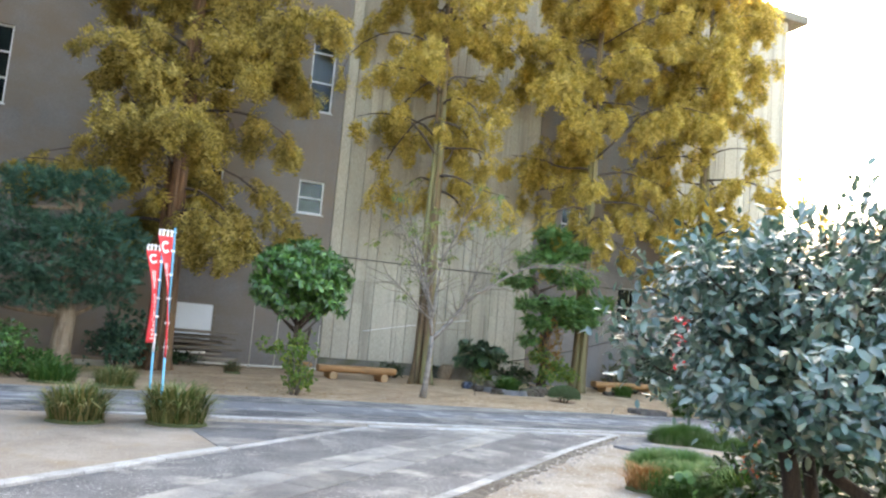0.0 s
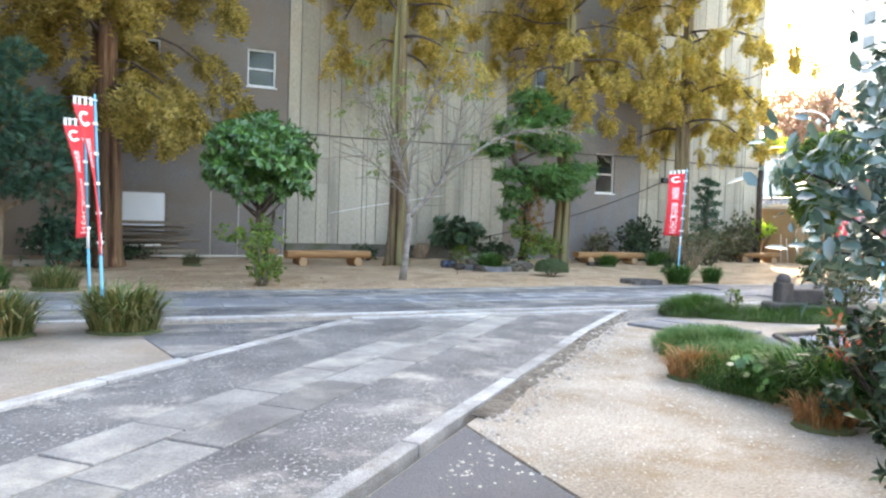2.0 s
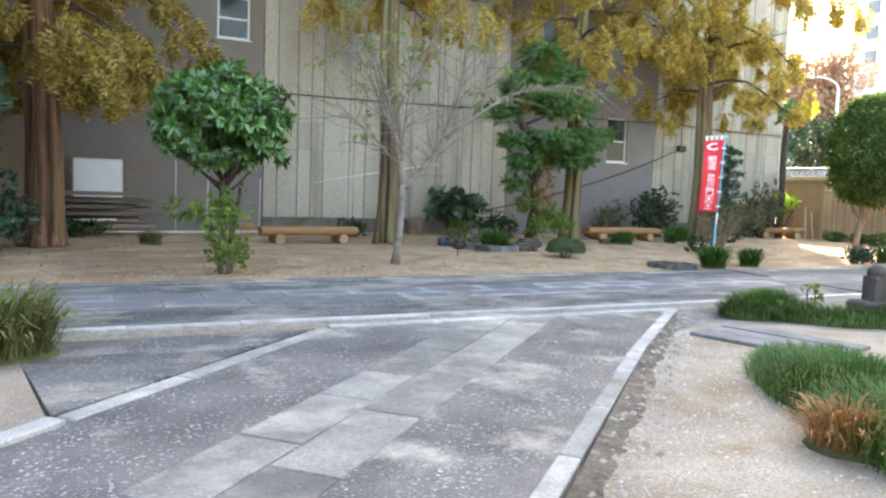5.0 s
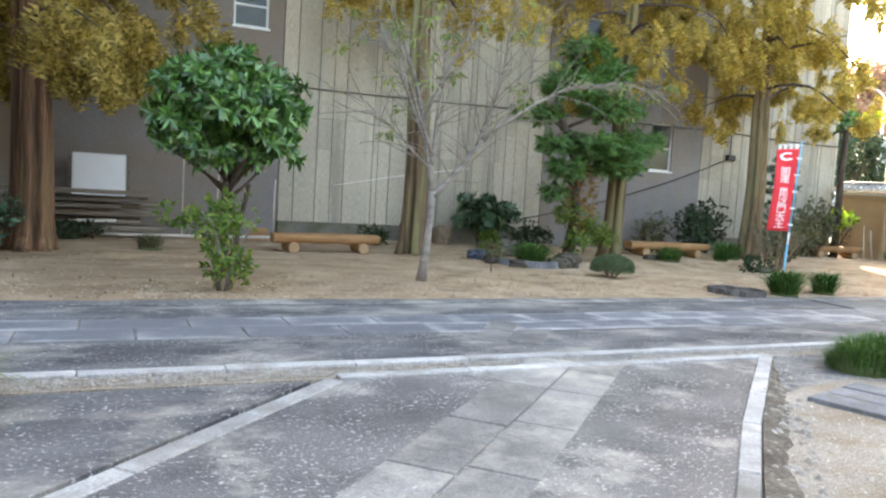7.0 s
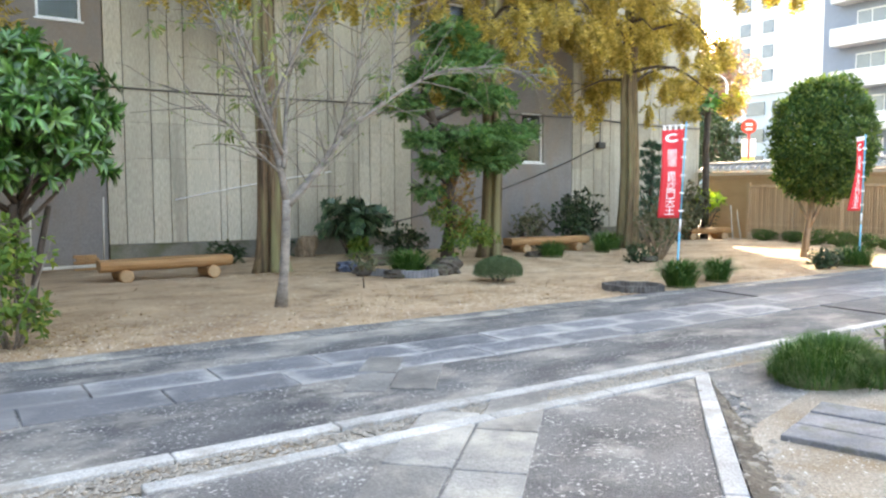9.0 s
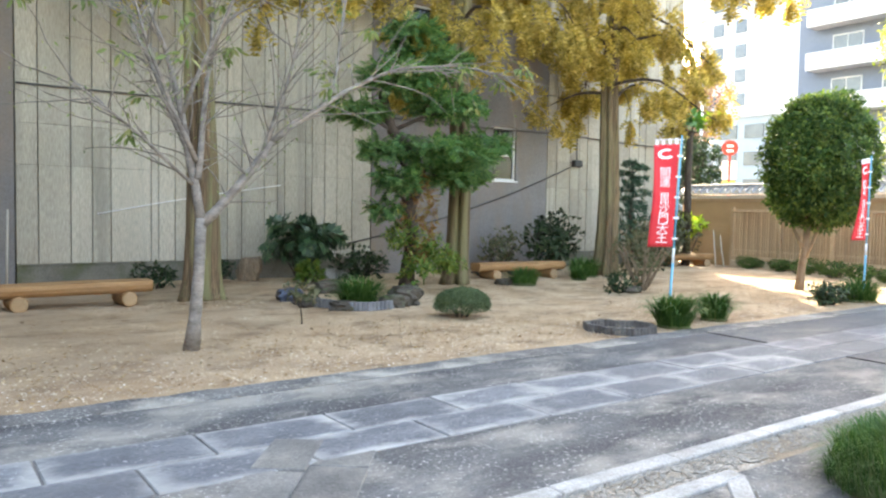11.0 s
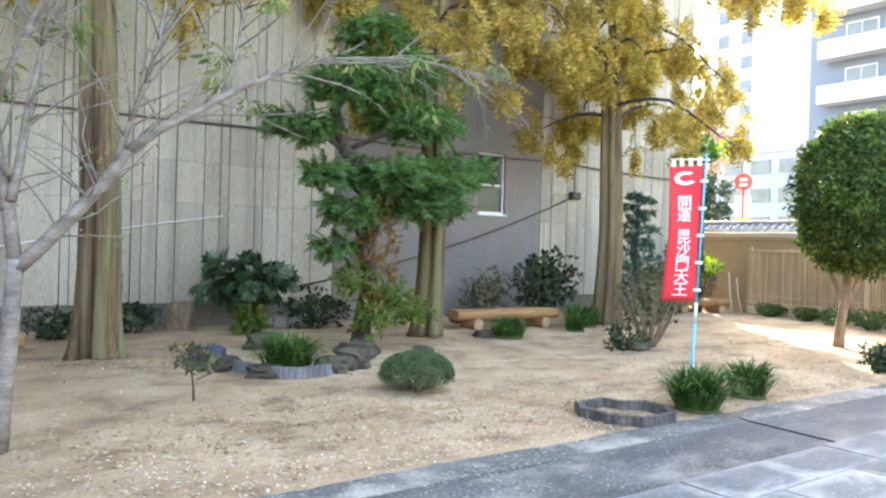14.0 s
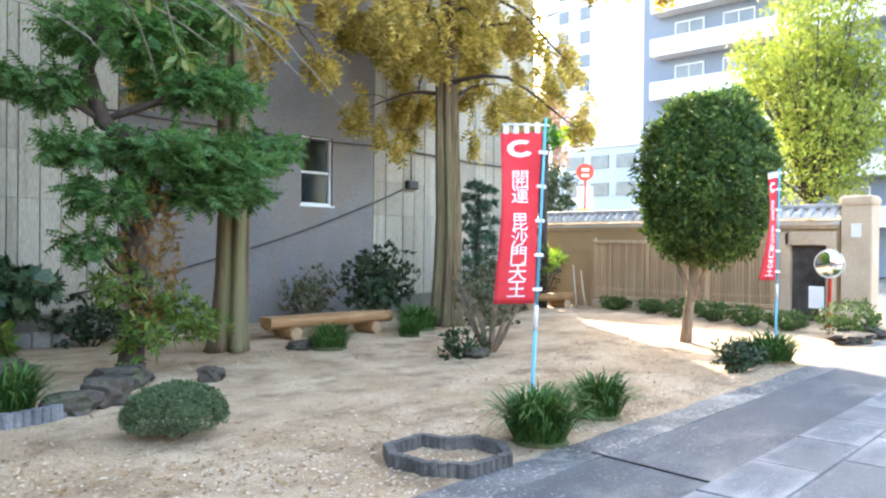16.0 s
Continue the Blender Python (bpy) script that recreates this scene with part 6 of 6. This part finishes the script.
mound("grass_mound", (10.0, 9.1), (1.5, 0.5, 0.0), -25, 6500, 0.17, 402, "low ribbon of fine green grass", "grass", 0.12)
mound("grass_mound", (6.45, 7.0), (1.2, 0.66, 0.0), 55, 9000, 0.15, 403, "broad mound of fine green grass", "grass", 0.17)
mound("grass_mound", (5.84, 5.95), (0.90, 0.66, 0.0), 60, 5600, 0.19, 404, "mound of grass browning at its edge", "grass", 0.17)
mound("grass_mound", (6.3, 5.25), (1.2, 0.6, 0.0), -10, 6000, 0.22, 405, "low grass beneath the shrubs", "grass", 0.16)
strap_grass((5.62, 5.08), 0.7, 420, 0.5, "grass", 411, "strap-leaved clump at the gravel's edge")
strap_grass((5.5, 4.75), 0.7, 380, 0.48, "grass", 412, "strap-leaved clump under the shrub")


def big_leaves():
    g = np.random.default_rng(420)
    root = group("leopard_plant", (5.36, 5.40, 0.05), 0, "low plant with round glossy leaves", "plant")
    n = 60
    disc = (np.array([[0, 0, 0], [0.25, 0.42, 0.05], [0.7, 0.45, 0.03], [1, 0.15, -0.03], [1, -0.15, -0.03], [0.7, -0.45, 0.03], [0.25, -0.42, 0.05]]), [[0, 1, 2, 3, 4, 5, 6]])
    at = g.uniform(-0.26, 0.26, (n, 3)) * (1, 1, 0.3) + (0, 0, 0.15)
    scatter("leaves", disc, at, at * (1, 1, 0) + g.normal(0, 0.25, (n, 3)), np.tile([0, 0, 1.0], (n, 1)) + g.normal(0, 0.35, (n, 3)) , g.uniform(0.06, 0.105, n), "broad", root)
    lines = [(np.array([(p[0] * 0.4, p[1] * 0.4, -0.05), p]), [0.006, 0.004]) for p in at]
    v, f = tube(lines, 4)
    raw("stalk", v, f, "grass", root)


big_leaves()


def pebble_bed():
    root = group("pebble_bed", (7.8, 6.5, 0.06), 0, "stone-edged bed of blue-grey pebbles", "pebbles")
    sheet("bed", [(-0.45, 0.5), (0.95, 0.6), (1.1, -0.6), (-1.0, -0.35)], 0.09, "pebble_grey", "", "", 0.1, root)
    for ob in root.children:
        if "category" in ob:
            del ob["category"]
    g = np.random.default_rng(430)
    n = 1500
    x, y = g.uniform(-0.95, 1.05, n), g.uniform(-0.55, 0.55, n)
    a = g.uniform(0, 6.28, n)
    shape = np.array([[1, 0, 0], [0.2, 0.8, 0], [-0.9, 0.4, 0], [-0.6, -0.7, 0], [0.5, -0.7, 0], [0.1, 0.1, 0.7]], float)
    ob = scatter("pebble", (shape, [[0, 1, 5], [1, 2, 5], [2, 3, 5], [3, 4, 5], [4, 0, 5]]), np.stack([x, y, np.full(n, 0.088)], 1), np.stack([np.cos(a), np.sin(a), 0 * a], 1), np.tile([0, 0, 1.0], (n, 1)), g.uniform(0.02, 0.045, n), "pebble_grey", root)
    ob["kind"] = "stuff"
    for (ax, ay), (bx, by) in (((-0.45, 0.52), (-1.02, -0.37)), ((-1.02, -0.37), (1.1, -0.62)), ((-0.45, 0.52), (0.95, 0.62))):
        d = Vector((bx - ax, by - ay))
        ob = part("edge_stone", box_bm((d.length, 0.09, 0.16), (0, 0, 0.07), 0.012), "stone_dark", root)
        ob.matrix_local = pose((ax + bx) / 2, (ay + by) / 2, 0, 0, 0, math.degrees(math.atan2(d.y, d.x)))


pebble_bed()


def stone_railing():
    root = group("stone_railing", (10.0, 9.25, 0.0), -12, "old dark stone railing with a round-headed post", "railing")
    part("foot", box_bm((0.62, 0.34, 0.26), (0.05, 0, 0.13), 0.03), "stone_dark", root)
    part("post", box_bm((0.22, 0.22, 0.34), (0.02, 0, 0.40), 0.03, segments=2), "stone_dark", root)
    bm = bmesh.new()
    bmesh.ops.create_uvsphere(bm, u_segments=14, v_segments=10, radius=0.11, matrix=pose(0.02, 0, 0.60))
    part("knob", bm, "stone_dark", root, smooth=True)
    part("panel", box_bm((0.62, 0.13, 0.24), (0.42, 0.02, 0.34), 0.02), "stone_dark", root)
    part("panel_foot", box_bm((0.6, 0.3, 0.22), (0.66, 0.02, 0.11), 0.03), "stone_dark", root)
    b = group("stone_block", (8.75, 6.75, 0.0), 20, "dark rough stone block in the bed", "stone")
    part("block", box_bm((0.6, 0.5, 0.42), (0, 0, 0.2), 0.04, segments=2), "stone_dark", b)
    part("top_slab", box_bm((0.85, 0.6, 0.1), (0.1, 0, 0.46), 0.02), "rock", b)


stone_railing()
shrub((11.75, 9.4), (0.48, 0.45, 0.26), 240, 6, 0.08, "pine", 440, "low dark bonsai-like pine beside the railing", lift=0.5, bark="bark_dark", stems=5)
shrub((11.2, 9.1), (0.55, 0.5, 0.4), 220, 6, 0.08, "olive", 441, "dull green bush beside the railing", lift=0.05)
shrub((9.5, 9.7), (0.09, 0.09, 0.25), 26, 4, 0.08, "pale_leaf", 442, "thin upright flowering stalk", name="flower_stalk", stems=2)
strap_grass((5.32, 6.15), 0.5, 260, 0.3, "dry", 443, "dead brown grass at the edge of the mound")
strap_grass((5.02, 4.55), 0.45, 200, 0.26, "dry", 444, "dead brown grass at the edge of the gravel")
shrub((5.35, 4.1), (0.75, 0.7, 0.5), 260, 7, 0.10, "dark", 450, "dense dark green shrub under the camellia")
shrub((5.1, 3.75), (0.3, 0.3, 0.26), 45, 7, 0.09, "redleaf", 451, "low shrub with red autumn leaves")
shrub((3.98, 3.12), (0.2, 0.2, 0.16), 26, 6, 0.06, "redleaf", 455, "low red-leaved sprig at the gravel edge")
shrub((5.68, 4.85), (0.3, 0.28, 0.36), 50, 6, 0.08, "redleaf", 452, "thin red-leaved shrub by the gravel")
shrub((4.35, 2.95), (0.7, 0.6, 0.42), 300, 7, 0.10, "dark", 453, "dark leafy shrub behind the stem")
shrub((4.6, 2.2), (0.8, 0.7, 0.5), 280, 7, 0.11, "dark", 454, "dense green undergrowth behind the stem")


def camellia():
    g = np.random.default_rng(460)
    root = group("camellia_tree", (3.24, 2.12, 0.0), 0, "camellia with dense small glossy leaves, sky reflection in their bluish tint", "tree")
    lines = [(bend((0, 0, -0.05), (-0.18, 0.02, 1), 1.25, 0, 6, 0.05, g), np.linspace(0.058, 0.04, 7)), (bend((0.08, -0.05, -0.05), (0.02, 0.1, 1), 1.2, 0, 6, 0.06, g), np.linspace(0.045, 0.032, 7)),
             (bend((0.35, -0.2, -0.05), (0.1, 0, 1), 0.8, 0, 5, 0.08, g), np.linspace(0.05, 0.04, 6)), (bend((0.42, -0.2, 0.7), (-0.6, 0.3, 0.5), 0.5, 0, 4, 0.05, g), np.linspace(0.04, 0.03, 5))]
    sets = []
    for k in range(86):
        d = unit(1, g)[0] * (1, 1, 0.7) + (0, 0, 0.5)
        start = np.array([-0.12 + g.normal(0, 0.08), g.normal(0, 0.08), g.uniform(1.05, 1.5)])
        ln = bend(start, d, g.uniform(0.66, 1.02), -0.25, 6, 0.10, g)
        ln[:, 2] = np.maximum(ln[:, 2], 1.08)
        far = np.hypot(ln[:, 0], ln[:, 1])
        ln[:, 2] = np.maximum(ln[:, 2], 1.14 + 0.2 * far)
        lines.append((ln, np.linspace(0.014, 0.004, 7)))
        for j in range(2, 7):
            n = 48
            w = (ln[j] - ln[j - 1]) / np.linalg.norm(ln[j] - ln[j - 1])
            out = unit(n, g)
            sets.append((ln[j] + g.normal(0, 0.075, (n, 3)), w * 0.5 + out * 0.9, np.tile(w, (n, 1)) + (0, 0, 0.5) + g.normal(0, 0.3, (n, 3)), g.uniform(0.048, 0.080, n)))
    v, f = tube(lines, 8)
    raw("trunk", v, f, "bark_black", root, smooth=True)
    scatter("crown", LEAF_FOLD, *bundle(sets), "camellia", root, width=1.15)


camellia()


# ---- beyond the wall ----
def leafy_tree(name, place, trunk_h, centre_h, radii, clumps, leaves, size, material, seed, label, bark="bark_dark"):
    g = np.random.default_rng(seed)
    root = group(name, (*place, -0.08), 0, label, "tree")
    lines = [(bend((0, 0, 0), (0.02, 0, 1), trunk_h, 0, 6, 0.03, g), np.linspace(0.24, 0.12, 7))]
    sets = []
    for k in range(clumps):
        d = unit(1, g)[0]
        c = np.array((0, 0, centre_h)) + d * radii * g.uniform(0.35, 1.0)
        lines.append((np.array([(0, 0, trunk_h * 0.9), (c * 0.5 + np.array((0, 0, trunk_h * 0.55))), c]), [0.08, 0.05, 0.015]))
        e = unit(leaves, g) * np.cbrt(g.uniform(0.1, 1, leaves))[:, None] * g.uniform(0.55, 1.0) * 0.34 * np.mean(radii)
        sets.append((c + e, unit(leaves, g) + (0, 0, -0.3), unit(leaves, g) + (0, 0, 1), g.uniform(0.7, 1.2, leaves) * size))
    v, f = tube(lines, 6)
    raw("trunk", v, f, bark, root, smooth=True)
    scatter("crown", LEAF, *bundle(sets), material, root)


leafy_tree("ginkgo_tree", (41.5, 21.3), 4.0, 8.3, (3.4, 3.4, 5.0), 150, 150, 0.22, "ginkgo", 501, "tall yellow-green tree in the street beyond the wall")
leafy_tree("street_tree", (60.7, 51.3), 6.0, 11.8, (4.4, 4.4, 3.9), 90, 120, 0.38, "maple_far", 502, "red autumn street tree beyond the wall")
leafy_tree("street_tree", (57.4, 48.6), 3.0, 6.0, (2.6, 2.6, 3.4), 60, 110, 0.3, "pine", 504, "blue-green street tree beyond the wall")
leafy_tree("street_tree", (43.0, 36.0), 2.0, 4.2, (1.8, 1.8, 2.4), 40, 110, 0.24, "dark", 503, "dark green street tree beyond the wall")


def apartment(name, x, y0, y1, storeys, label, wall, parapet, depth=14, low=0.0, bay=3.4):
    """A block of flats facing the grounds: storeys with balconies, doors of glass and a parapet roof."""
    root = group(name, (x, (y0 + y1) / 2, 0), 0, label, "building")
    root.matrix_world = pose(0, 0, 0)
    h = 3.0
    part("wall", box_bm((depth, y1 - y0, storeys * h + 1), (x + depth / 2, (y0 + y1) / 2, (storeys * h + 1) / 2)), wall, root)
    part("roof", box_bm((depth + 0.4, y1 - y0 + 0.4, 0.5), (x + depth / 2, (y0 + y1) / 2, storeys * h + 1.2)), parapet, root)
    n = int((y1 - y0) / bay)
    for s in range(1, storeys):
        z = s * h
        bal = part("balcony", box_bm((1.3, y1 - y0 - 1.2, 0.18), (x - 0.65, (y0 + y1) / 2 - 0.6, z)), parapet, root)
        part("parapet", box_bm((0.12, y1 - y0 - 1.2, 1.15), (x - 1.25, (y0 + y1) / 2 - 0.6, z + 0.55)), parapet, bal)
        for k in range(n):
            y = y0 + (k + 0.5) * bay
            w = part("window", box_bm((0.10, 2.1, 1.25), (x - 0.02, y, z + 1.75)), "far_white", root)
            for dy in (-0.5, 0.5):
                part("pane", box_bm((0.05, 0.92, 1.05), (x - 0.07, y + dy, z + 1.75)), "far_glass", w)


apartment("apartment_block", 57, 12, 37.6, 11, "slate-blue block of flats with white balconies", "far_blue", "far_white")


def far_block():
    root = group("tower_block", (94, 66, 0), 0, "distant pale block of flats with stacked windows", "building")
    part("wall", box_bm((14, 8, 40), (7, 2.5, 20)), "far_white", root)
    for s in range(1, 12):
        for y in (0.2, 3.6):
            w = part("window", box_bm((0.2, 1.5, 1.6), (-0.05, y, 3.2 * s + 1)), "far_glass", root)
        part("ledge", box_bm((0.6, 8, 0.35), (-0.2, 2.5, 3.2 * s - 0.4)), "far_white", root)


far_block()


# building added to tone down the bright sky; haze is in its blue
def office_building():
    root = group("office_building", (82, 63, 0), 0, "added low pale blue-grey backdrop building with bands of windows", "building")
    part("wall", box_bm((12, 30, 13), (6, 0, 6.4)), "far_haze", root)
    part("roof", box_bm((12.6, 30.6, 0.6), (6, 0, 13.2)), "far_white", root)
    for s in range(4):
        for k in range(9):
            part("window", box_bm((0.2, 2.3, 1.5), (-0.04, -13.2 + 3.3 * k, 2.0 + 3.1 * s)), "far_glass", root)


office_building()


def street_lamp():
    root = group("street_lamp", (55.0, 44.2, -0.08), 0, "tall pale street lamp with a curved arm", "lamp")
    pts = [(0, 0, 0), (0, 0, 5), (0, 0, 10.2)] + [(-1.4 + 1.4 * math.cos(a), 0.9 - 0.9 * math.cos(a), 10.2 + 1.0 * math.sin(a)) for a in np.linspace(0.2, 1.6, 6)]
    v, f = tube([(np.array(pts), [0.14, 0.12, 0.10] + [0.07] * 6)], 8)
    raw("post", v, f, "pole_white", root, smooth=True)
    part("head", box_bm((0.9, 0.35, 0.2), (-1.9, 1.2, 11.2), 0.05), "pole_white", root)


street_lamp()


def bus_stop():
    root = group("stop_sign", (31.2, 25.95, -0.08), 0, "round red stop sign over a white panel on a post", "sign")
    v, f = tube([(np.array([(0, 0, 0), (0, 0, 4.6)]), [0.05, 0.05])], 8)
    raw("post", v, f, "red_paint", root, smooth=True)
    bm = bmesh.new()
    bmesh.ops.create_cone(bm, cap_ends=True, segments=28, radius1=0.31, radius2=0.31, depth=0.06, matrix=pose(0, 0, 4.45, 0, 90, 35))
    disc = part("disc", bm, "red_paint", root)
    for dz in (-0.12, 0.08):
        part("mark", box_bm((0.02, 0.26, 0.10), (-0.04, -0.03, 4.45 + dz), 0.0, turn=35), "white", disc, "white mark")
    part("panel", box_bm((0.05, 0.55, 0.75), (0, 0, 3.55), 0.02, turn=35), "white", root)
    part("amber_panel", box_bm((0.05, 0.5, 0.35), (-0.02, 0, 2.95), 0.02, turn=35), "yellow", root)


bus_stop()
tagged(raw("street", [(27.5, -60, -0.06), (56, -60, -0.06), (56, 140, -0.06), (27.5, 140, -0.06)], [[0, 1, 2, 3]], "asphalt_dark"), "grey asphalt street beyond the wall", "road", kind="structure")
